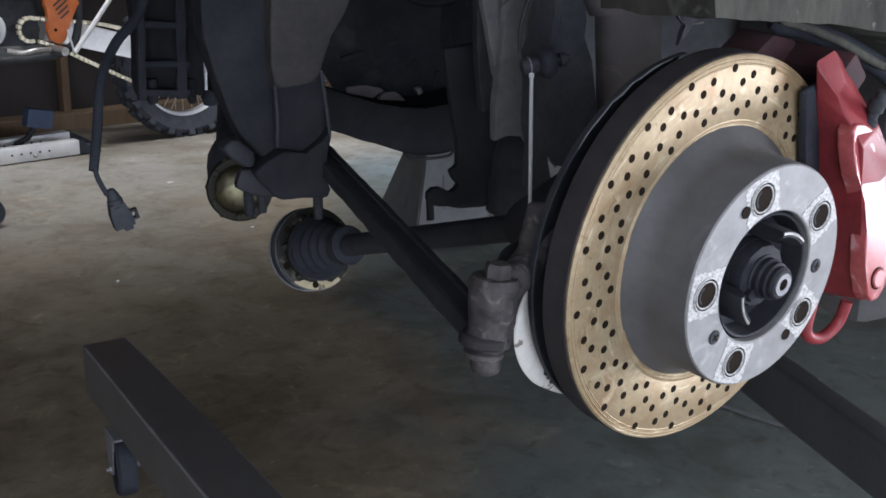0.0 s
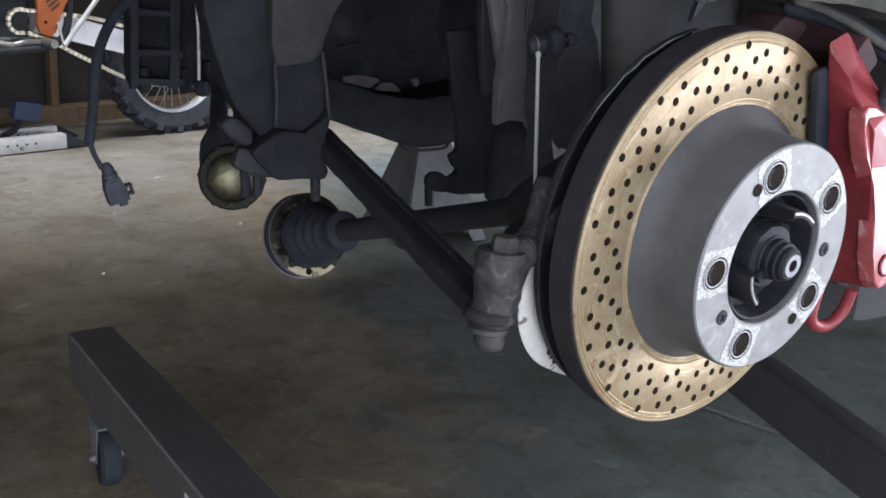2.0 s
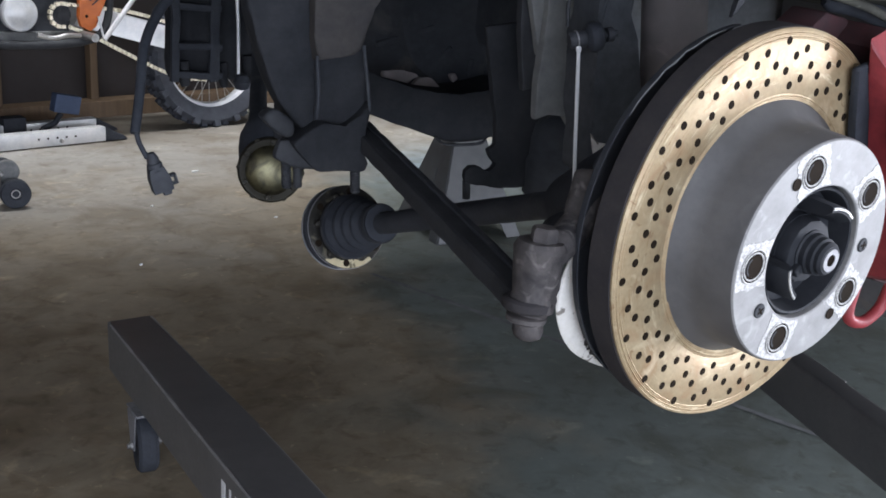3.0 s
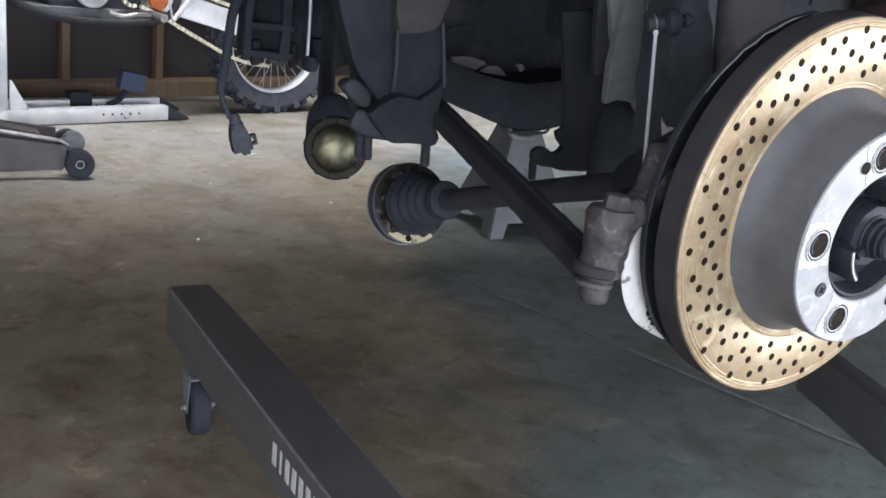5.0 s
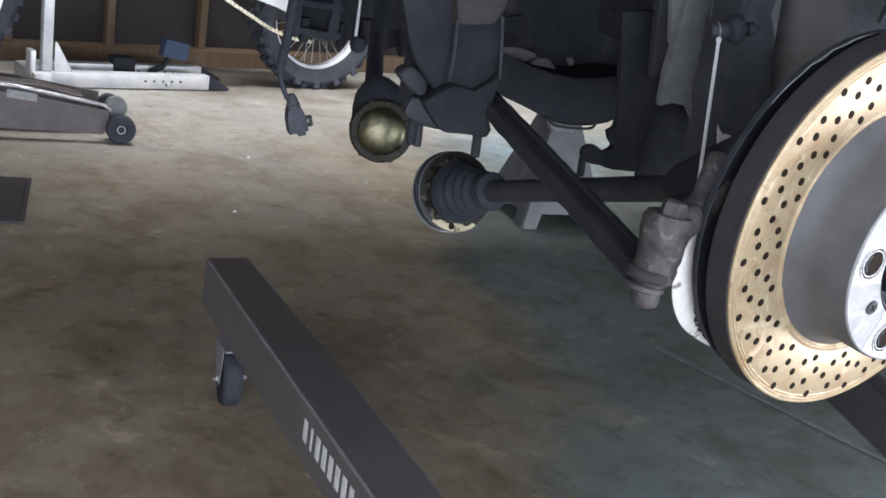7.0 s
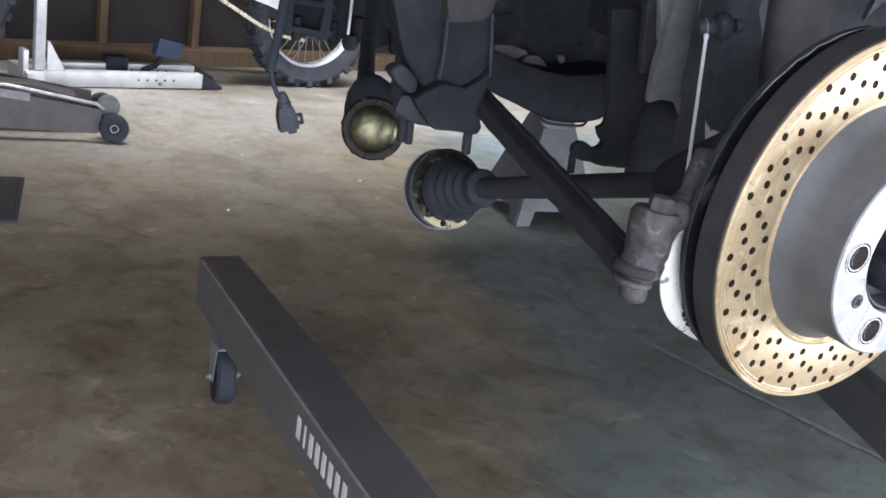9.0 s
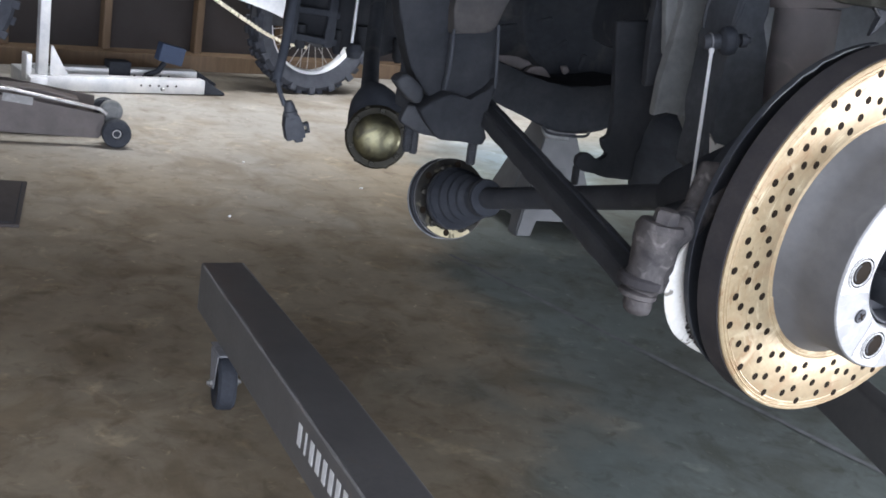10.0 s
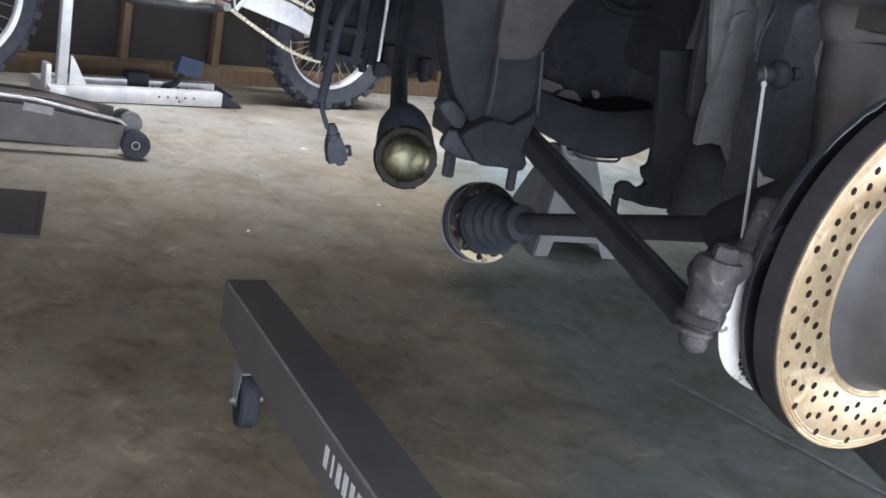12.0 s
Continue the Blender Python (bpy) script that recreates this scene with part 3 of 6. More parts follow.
def wheel_hub():
    root = thing("wheel_hub", "black greasy wheel hub with stepped axle stub inside the brake disc", "wheel hub", WHEEL)
    bm = bmesh.new()
    lathe(bm, [(0.0490, -0.02), (0.0490, -0.006), (0.0470, -0.0030), (0.0455, -0.0035), (0.0440, -0.012), (0.0425, -0.024), (0.033, -0.028), (0.026, -0.026), (0.0245, -0.014), (0.0, -0.014)], n=72)
    hub = part("hub_bell", bm, M_HUB, root, "black recessed hub bell")
    for a0, a1 in ((46, 92), (187, 231)):  # raised centring ears, their rims rubbed bright
        bm = bmesh.new()
        lathe(bm, [(0.0270, -0.026), (0.0285, 0.0020), (0.0330, 0.0086), (0.0368, 0.0084), (0.0375, 0.0070), (0.0385, -0.026)], n=16, closed=True, a0=a0, a1=a1)
        part("centring_ear", bm, M_HUB, hub, "black raised centring ear")
        bm = bmesh.new()
        lathe(bm, [(0.0345, 0.0086), (0.0349, 0.0092), (0.0362, 0.0092), (0.0368, 0.0086)], n=16, closed=True, a0=a0 + 1, a1=a1 - 1)
        part("centring_lip", bm, M_STEEL, root, "centring lip rubbed bright")
    bm = bmesh.new()
    lathe(bm, [(0.0245, -0.03), (0.0245, -0.012), (0.0232, -0.008), (0.0185, -0.007), (0.0, -0.007)], n=12)
    part("axle_nut", bm, M_HUB, root, "black twelve-sided axle nut").matrix_local = pose(0, 0, 0.004, 0, 0, 12)
    bm = bmesh.new()
    lathe(bm, [(0.0165, -0.012), (0.0165, -0.002), (0.0150, -0.001), (0.0150, 0.003), (0.0138, 0.0045), (0.0138, 0.0085), (0.0122, 0.0095), (0.0122, 0.0125), (0.0104, 0.0145), (0.0, 0.0145)], n=48)
    stub = part("axle_stub", bm, M_HUB, root, "stepped black axle stub")
    bm = bmesh.new()
    lathe(bm, [(0.0085, 0), (0.0083, 0.0008), (0.0045, 0.0008), (0.0042, 0.0)], n=28, closed=True)
    part("bright_centre", bm, M_DUSTY_STEEL, stub, "dull machined ring on the stub end").matrix_local = pose(0, 0, 0.0146)
    bm = bmesh.new()
    lathe(bm, [(0.0042, 0.0), (0.0, -0.0)], n=20)
    part("centre_bore", bm, M_HOLE, stub).matrix_local = pose(0, 0, 0.0149)
    bm = bmesh.new()
    slab(bm, [(-0.004, 0.012), (0.004, 0.012), (0.0035, 0.0215), (-0.0035, 0.0215)], 0.006, pose(0, 0, -0.004, 0, 0, 128), 0.0008, 1)
    part("nut_lock_tab", bm, M_HUB, root, "folded locking tab of the axle nut")
    return root


def brake_caliper():
    root = thing("brake_caliper", "red four-piston brake caliper clamped over the disc", "brake caliper", WHEEL)
    inner = [(0.062, 0.136), (0.085, 0.152), (0.112, 0.147), (0.150, 0.116), (0.176, 0.066), (0.187, 0.012), (0.183, -0.034), (0.170, -0.068), (0.140, -0.064), (0.124, -0.052),
             (0.116, -0.028), (0.108, 0.015), (0.098, 0.055), (0.086, 0.092), (0.072, 0.118)]
    crown = [(0.090, 0.117), (0.103, 0.124), (0.114, 0.112), (0.126, 0.096), (0.146, 0.064), (0.158, 0.028), (0.163, -0.010), (0.155, -0.044), (0.145, -0.050), (0.135, -0.046),
             (0.126, -0.024), (0.117, 0.017), (0.105, 0.054), (0.096, 0.084), (0.091, 0.100)]
    outer = [(0.076, 0.141), (0.098, 0.149), (0.118, 0.134), (0.132, 0.108), (0.150, 0.070), (0.163, 0.030), (0.168, -0.010), (0.160, -0.050), (0.144, -0.058), (0.132, -0.052),
             (0.125, -0.028), (0.118, 0.015), (0.110, 0.050), (0.098, 0.085), (0.085, 0.115)]
    bm = bmesh.new()
    low = [bm.verts.new((x, y, 0)) for x, y in outer]
    high = [bm.verts.new((x, y, 0.040 - max(0.0, y - 0.085) * 0.75 - max(0.0, -0.05 - y) * 0.5)) for x, y in crown]
    bm.faces.new(low[::-1])
    bm.faces.new(high[13:] + high[:4])
    bm.faces.new(high[3:14])
    for k in range(15):
        bm.faces.new((low[k], low[(k + 1) % 15], high[(k + 1) % 15], high[k]))
    bmesh.ops.bevel(bm, geom=list(bm.edges), offset=0.0022, segments=3, profile=0.6, affect="EDGES")
    body = part("outer_body", bm, M_RED, root, "scuffed red painted outer half")
    body.matrix_local = pose(0, 0, -0.043)
    face = [(0.089, 0.094), (0.0915, 0.082), (0.094, 0.070), (0.099, 0.060), (0.1055, 0.050), (0.1125, 0.036), (0.117, 0.024), (0.1185, 0.012), (0.1182, -0.002), (0.1205, -0.016), (0.124, -0.027), (0.1265, -0.039), (0.133, -0.0455),
            (0.142, -0.045), (0.151, -0.036), (0.1525, -0.022), (0.152, -0.014), (0.160, -0.010), (0.1575, 0.015), (0.150, 0.044), (0.136, 0.073), (0.122, 0.090), (0.104, 0.098), (0.093, 0.099)]
    bm = bmesh.new()
    slab(bm, face, 0.014, None, 0.0018, 3)
    RAISED = pose(0, 0, -0.0100, -8.0, 0, 0)
    part("raised_face", bm, M_REDFACE, root, "raised glossy outer face of the caliper, red lightened for daylight glare").matrix_local = RAISED
    bm = bmesh.new()
    slab(bm, inner, 0.034, None, 0.004, 2)
    part("inner_body", bm, M_REDSHADE, root, "inner half in red darkened for shade").matrix_local = pose(0, 0, -0.122)
    for y in (0.128, 0.036, -0.05):
        bm = bmesh.new()
        x = math.sqrt(0.176 ** 2 - y * y)
        box(bm, (0.022, 0.03, 0.06), Matrix.Translation((x, y, -0.066)) @ pose(0, 0, 0, 0, 0, math.degrees(math.asin(y / 0.176))), 0.004)
        part("bridge", bm, M_REDSHADE, root, "bridge in red darkened for shade")
    for x, y in ((0.1090, 0.076), (0.1380, -0.027)):
        bm = bmesh.new()
        lathe(bm, [(0.0078, 0), (0.0078, 0.0014), (0.0068, 0.0022), (0.0, 0.0022)], n=28)
        bolt = part("body_bolt", bm, M_REDFACE, root)
        bolt.matrix_local = RAISED @ pose(x, y, 0.0141)
        bm = bmesh.new()
        lathe(bm, [(0.0092, 0), (0.0092, 0.0004), (0.0081, 0.0004), (0.0081, 0)], n=28, closed=True)
        part("bolt_shadow_gap", bm, M_HOLE, bolt)
    bm = bmesh.new()
    lathe(bm, [(0.006, 0), (0.006, 0.006), (0.0045, 0.007), (0.0045, 0.012), (0.0062, 0.013), (0.0062, 0.021), (0.004, 0.023), (0.004, 0.029), (0.0, 0.03)], n=20)
    part("bleed_nipple", bm, M_DUSTY, root, "black bleed nipple with cap").matrix_local = pose(0.118, 0.094, -0.016, -78, 8, 0)
    bm = bmesh.new()
    tube(bm, curve([(0.150, -0.058, -0.020), (0.146, -0.078, -0.022), (0.128, -0.088, -0.024), (0.112, -0.080, -0.028), (0.116, -0.050, -0.03)], 6), 0.0050, 12)
    part("crossover_pipe", bm, M_RED, root, "red painted pipe loop")
    for z in (-0.0505, -0.0900):
        bm = bmesh.new()
        slab(bm, [(0.072, 0.118), (0.100, 0.126), (0.128, 0.100), (0.145, 0.030), (0.145, -0.030), (0.132, -0.055), (0.112, -0.040), (0.100, 0.030), (0.084, 0.080)], 0.007, None, 0.002, 1)
        part("brake_pad", bm, M_RUBBER, root, "dark brake pad backing").matrix_local = pose(0, 0, z)
    return root


def dust_shield():
    root = thing("dust_shield", "black brake dust shield with a silver heat shield behind the disc", "dust shield", WHEEL)
    bm = bmesh.new()
    lathe(bm, [(0.06, -0.0945), (0.136, -0.0945), (0.1450, -0.088), (0.1460, -0.083), (0.1470, -0.083), (0.1462, -0.0885), (0.137, -0.0958), (0.06, -0.0958)], n=80, closed=True, a0=98, a1=330)
    part("backplate", bm, M_BLACK, root, "black steel backplate with a thin rim")
    bm = bmesh.new()
    tube(bm, [(*polar(0.1466 + 0.0008 * math.sin(a * 0.9), a), -0.0826) for a in range(104, 148, 4)], [0.0002, 0.0005, 0.0008, 0.0006, 0.0005, 0.0009, 0.0006, 0.0005, 0.0006, 0.0004, 0.0002], 8)
    part("pale_rim", bm, M_LINK, root, "thin uneven pale line along the shield's rim")
    bound = [(168, 0.117), (172, 0.1205), (178, 0.1253), (183, 0.1303), (188, 0.1367), (192, 0.1435), (196, 0.1495), (202.5, 0.1553), (211, 0.1571), (219, 0.1553), (228, 0.1488), (238, 0.1428), (242, 0.139), (246, 0.130)]

    def reach(a):  # radius of the shield's outer edge at an angle
        for (a0, r0), (a1, r1) in zip(bound, bound[1:]):
            if a <= a1:
                return r0 + (r1 - r0) * (a - a0) / (a1 - a0)
        return bound[-1][1]

    bm = bmesh.new()
    rows = []
    for i in range(49):
        a = 168.5 + 77 * i / 48
        r = 0.5 * reach(a) + 0.25 * (reach(max(168, a - 3)) + reach(min(246, a + 3)))
        rows.append([bm.verts.new((*polar(q, a), z)) for q, z in ((0.112, -0.0975), (r - 0.004, -0.0975), (r - 0.001, -0.0985), (r, -0.1000), (r - 0.0006, -0.1012), (r - 0.004, -0.0990), (0.112, -0.0990))])
    for p, q in zip(rows, rows[1:]):
        for j in range(7):
            bm.faces.new((p[j], q[j], q[(j + 1) % 7], p[(j + 1) % 7]))
    bm.faces.new(rows[0])
    bm.faces.new(rows[-1])
    shield = part("heat_shield", bm, M_SILVER, root, "silver heat shield, dirty along its lower edge")
    bm = bmesh.new()
    rnd = random.Random(3)
    rows = []
    for i in range(46):  # ragged layer of dust, wider towards the lower tip
        a = 205 + 38 * i / 45
        r = reach(a) - 0.0030
        rows.append([bm.verts.new((*polar(q, a), -0.0966)) for q in (0.120, 0.131, 0.132 + (r - 0.132) * min(1.0, (i / 25) ** 0.9) * rnd.uniform(0.72, 1.0))])
    for p, q in zip(rows, rows[1:]):
        for j in range(2):
            bm.faces.new((p[j], q[j], q[j + 1], p[j + 1]))
    bmesh.ops.solidify(bm, geom=bm.faces[:], thickness=0.0003)
    part("brown_layer", bm, M_GRIME, shield, "speckled brown brake dust")
    return root


brake_disc()
wheel_hub()
brake_caliper()
dust_shield()

# ---- suspension and driveline ----


def cv_bolts(parent, r, n, z, mat, off=0, size=0.005, height=0.006):
    src = None
    for k in range(n):
        x, y = polar(r, off + 360 / n * k)
        if src is None:
            bm = bmesh.new()
            lathe(bm, [(size, 0), (size, height * 0.8), (size * 0.8, height), (size * 0.5, height), (size * 0.45, height * 0.4), (0, height * 0.4)], n=18)
            src = part("socket_bolt", bm, mat, parent)
            src.matrix_local = pose(x, y, z)
        else:
            shared("socket_bolt", src, parent, pose(x, y, z))


def drive_shaft():
    inner, outer = Vector((0.4465, 1.155, 0.5105)), Vector((0.494, 0.60, 0.690))
    m = frame_z(inner, outer - inner)
    root = thing("drive_shaft", "black drive shaft with rubber boot, its flange unbolted and hanging free", "drive shaft", m)
    length = (outer - inner).length
    bm = bmesh.new()
    lathe(bm, [(0.0, -0.012), (0.04, -0.012), (0.0500, -0.010), (0.0525, -0.006), (0.0525, 0.004), (0.0508, 0.006), (0.0508, 0.009), (0.0522, 0.011), (0.052, 0.014), (0.045, 0.0145)], n=72)
    part("joint_housing", bm, M_BLACK, root, "dark grooved constant velocity joint housing")
    bm = bmesh.new()
    lathe(bm, [(0.0530, 0.0142), (0.0524, 0.0172), (0.0505, 0.0176), (0.037, 0.0166), (0.036, 0.0142)], n=72, closed=True)
    plate = part("flange_plate", bm, M_FLANGE, root, "dark greasy flange face with bolt holes")
    bm = bmesh.new()  # lower arc of the face with the floor's reflection painted in, with an uneven edge
    rnd = random.Random(12)
    inner_edge, outer_edge = [], []
    for k in range(25):
        a = 226 + 76 * k / 24
        outer_edge.append(polar(0.0518, a))
        inner_edge.append(polar(0.0400 + 0.0035 * rnd.random() + 0.008 * abs(k / 12 - 1) ** 3, a))
    slab(bm, outer_edge + inner_edge[::-1], 0.0006, pose(0, 0, 0.0174))
    part("reflection_patch", bm, M_GLEAM, plate, "bright gold arc painted for the floor's reflection on the flange", smooth=False)
    for rr, zz, t in ((0.0526, 0.0138, 0.0011), (0.0530, -0.0050, 0.0009)):
        bm = bmesh.new()
        lathe(bm, [(rr - t, -t), (rr + t * 0.6, -t), (rr + t * 0.6, t), (rr - t, t)], n=72, closed=True)
        part("flange_rim", bm, M_DUSTY_STEEL, root, "worn steel rim").matrix_local = pose(0, 0, zz)
    for k in range(6):
        bm = bmesh.new()
        lathe(bm, [(0.0044, 0), (0.0044, 0.0009), (0, 0.0009)], n=20)
        part("flange_hole", bm, M_HOLE, plate).matrix_local = pose(*polar(0.0455, 60 * k + 20), 0.0173)
        bm = bmesh.new()
        tube(bm, [(0, 0, 0), (0, 0, 0.005), (0, 0, 0.0065)], [0.0050, 0.0048, 0.0030], 14)
        part("boot_rivet", bm, M_FLANGE, plate, "greasy rivet on the boot's carrier").matrix_local = pose(*polar(0.0418, 60 * k + 48), 0.0168)
    bm = bmesh.new()
    prof = [(0.036, 0.016), (0.040, 0.020), (0.040, 0.030)]
    z, r = 0.030, 0.0395
    for k in range(4):
        prof += [(r - 0.002, z), (r, z + 0.004), (r - 0.0012, z + 0.008), (r - 0.005, z + 0.0115), (r - 0.0055, z + 0.0135)]
        z, r = z + 0.0160, r - 0.0040
    prof += [(0.0235, z), (0.0225, z + 0.006), (0.0225, z + 0.016), (0.017, z + 0.018)]
    lathe(bm, prof, n=48)
    boot = part("rubber_boot", bm, M_RUBBER, root, "ribbed black rubber boot")
    for rr, zz in ((0.0402, 0.025), (0.0233, z + 0.011)):
        bm = bmesh.new()
        lathe(bm, [(rr, -0.003), (rr + 0.0008, -0.003), (rr + 0.0008, 0.003), (rr, 0.003)], n=40, closed=True)
        part("boot_clip", bm, M_DUSTY, boot).matrix_local = pose(0, 0, zz)
    bm = bmesh.new()
    tube(bm, [(0, 0, z), (0, 0, length * 0.55), (0, 0, length - 0.02)], 0.0132, 20)
    part("shaft_bar", bm, M_BLACK, root, "black shaft bar")
    bm = bmesh.new()
    lathe(bm, [(0.0, -0.12), (0.022, -0.12), (0.026, -0.11), (0.04, -0.06), (0.048, -0.03), (0.048, 0.03), (0.0, 0.03)], n=40)
    part("outer_joint", bm, M_RUBBER, root).matrix_local = pose(0, 0, length)
    return root


def hanging_shaft():
    face, aim = Vector((0.4865, 1.565, 0.490)), Vector((-0.30, -0.92, 0.14))
    m = frame_z(face, aim)
    root = thing("drive_shaft", "far drive shaft hanging down, its gold joint cap facing out", "drive shaft", m)
    bm = bmesh.new()
    lathe(bm, [(0.0, -0.045), (0.044, -0.045), (0.0510, -0.040), (0.0535, -0.030), (0.0535, -0.008), (0.0525, -0.003), (0.0495, 0.0), (0.040, 0.0), (0.0, 0.0)], n=72)
    part("joint_housing", bm, M_GREASE, root, "dirty dull gold joint housing")
    bm = bmesh.new()
    lathe(bm, [(0.0500, 0.0002), (0.0495, 0.0022), (0.0430, 0.0026), (0.0400, 0.0042), (0.038, 0.0042), (0.038, 0.0002)], n=72, closed=True)
    part("cap_flange", bm, M_GREASE, root, "greasy dull flange of the cap")
    bm = bmesh.new()
    lathe(bm, [(0.0402, 0.0040), (0.0392, 0.0054), (0.034, 0.0088), (0.022, 0.0124), (0.0, 0.0144)], n=72)
    cap = part("joint_cap", bm, M_BRASS, root, "domed gold cap smeared with grease")
    cv_bolts(cap, 0.0455, 6, 0.0020, M_GREASE, 25, 0.0050, 0.006)
    for k in range(6):
        bm = bmesh.new()
        lathe(bm, [(0.0058, -0.004), (0.0058, 0.002), (0.0040, 0.003), (0.0, 0.003)], n=16)
        part("edge_lug", bm, M_GREASE, root).matrix_local = pose(*polar(0.0490, 55 + 60 * k), -0.004)
    bm = bmesh.new()
    w = m.inverted()
    pts = [(0.500, 1.612, 0.500), (0.499, 1.625, 0.522), (0.497, 1.64, 0.540), (0.495, 1.648, 0.551), (0.494, 1.655, 0.556)]
    tube(bm, [w @ Vector(p) for p in pts], [0.0505, 0.0470, 0.0390, 0.0270, 0.0165], 40)
    part("rubber_boot", bm, M_RUBBER, root)
    bm = bmesh.new()
    tube(bm, [w @ Vector(p) for p in curve([(0.484, 1.62, 0.53), (0.495, 1.66, 0.553), (0.573, 1.90, 0.585), (0.62, 2.04, 0.645), (0.68, 2.22, 0.74)], 4)], 0.0155, 20)
    part("shaft_bar", bm, M_UNDER, root)
    return root


def control_arm():
    a, b = Vector((0.4095, 1.1013, 0.6790)), Vector((0.3460, 0.545, 0.6305))
    m = frame_z(a, b - a)
    root = thing("control_arm", "dusty black diagonal suspension arm bolted to its bracket", "control arm", m)
    n = (b - a).length
    bm = bmesh.new()
    box(bm, (0.023, 0.018, n), pose(0, 0, n / 2), 0.004, 2)
    roughen(bm, 0.0012, 45, 0.03)
    part("arm_beam", bm, M_DUSTY, root, "flat black arm")
    bm = bmesh.new()
    box(bm, (0.007, 0.022, n * 0.92), pose(0.0092, 0.0, n / 2), 0.002, 2)
    roughen(bm, 0.0008, 45, 0.03)
    part("arm_flange", bm, M_BLACK, root)
    return root


def wheel_carrier():
    root = thing("wheel_carrier", "corroded cast wheel carrier with lower ball joint and black upright", "wheel carrier", pose(0.321, 0.505, 0.60))
    bm = bmesh.new()
    lathe(bm, [(0.0, 0.022), (0.007, 0.022), (0.0098, 0.024), (0.0115, 0.028), (0.0108, 0.033), (0.0118, 0.041), (0.0160, 0.0445), (0.0166, 0.052), (0.0152, 0.055), (0.0158, 0.060), (0.0164, 0.072), (0.0178, 0.082), (0.0188, 0.087), (0.0160, 0.0925), (0.0, 0.094)], pose(0, 0, 0, 0, 5, 0), n=44)
    for v in bm.verts:  # cast and pitted
        k = 1 + 0.14 * noise.noise(v.co * 70) + 0.08 * noise.noise(v.co * 170)
        v.co.x, v.co.y = v.co.x * k, v.co.y * k
    joint = part("ball_joint", bm, M_RUSTY, root, "pitted ball joint housing")
    bm = bmesh.new()
    lathe(bm, [(0.0155, 0), (0.0178, 0.002), (0.0178, 0.007), (0.0155, 0.009)], pose(0, 0, 0.0435, 0, 5, 0), n=36)
    part("clamp_ring", bm, M_EDGE, joint)
    bm = bmesh.new()
    lathe(bm, [(0.0115, 0), (0.0142, 0.0015), (0.0142, 0.0045), (0.0115, 0.006)], pose(0, 0, 0.0345, 0, 5, 0), n=36)
    part("boot_ring", bm, M_RUSTY, joint, "dusty boot ring")
    bm = bmesh.new()
    lathe(bm, [(0.0095, 0), (0.0095, 0.008), (0.008, 0.010), (0.0, 0.010)], n=6)
    part("joint_nut", bm, M_RUSTY, joint, "dusty hexagonal nut").matrix_local = pose(0.0075, -0.003, 0.0925, 2, 5, 10)
    bm = bmesh.new()
    tube(bm, curve([(0.004, -0.004, 0.080), (0.022, 0.004, 0.084), (0.040, 0.012, 0.092), (0.054, 0.018, 0.106), (0.064, 0.024, 0.130)], 5), [0.013] * 6 + [0.0125] * 8 + [0.015] * 7, 18)
    cast(bm, 0.0012, 80, 0.006, 2)
    part("steering_arm", bm, M_RUSTY, root, "dark corroded arm off the ball joint")
    bm = bmesh.new()
    tube(bm, curve([(0.004, 0.006, 0.076), (0.032, 0.045, 0.066), (0.080, 0.085, 0.064), (0.135, 0.110, 0.070)], 5), [0.012] * 5 + [0.014] * 5 + [0.018] * 6, 18)
    part("lower_arm", bm, M_BLACK, root, "black cast lower arm")
    bm = bmesh.new()
    slab(bm, [(0.104, 0.075), (0.130, 0.062), (0.165, 0.060), (0.160, 0.120), (0.145, 0.200), (0.140, 0.250), (0.122, 0.275), (0.106, 0.265), (0.100, 0.20), (0.104, 0.13)], 0.05, pose(0.092, 0.270, 0.0, 90, 0, 0), 0.009, 3)
    roughen(bm, 0.004, 30, 0.014)
    part("upright", bm, M_HAZEBLACK, root, "black cast upright, lightened for haze")
    bm = bmesh.new()
    tube(bm, [(0.158, 0.115, 0.100), (0.170, 0.050, 0.094)], [0.042, 0.048], 36)
    part("bearing_housing", bm, M_BLACK, root)
    return root


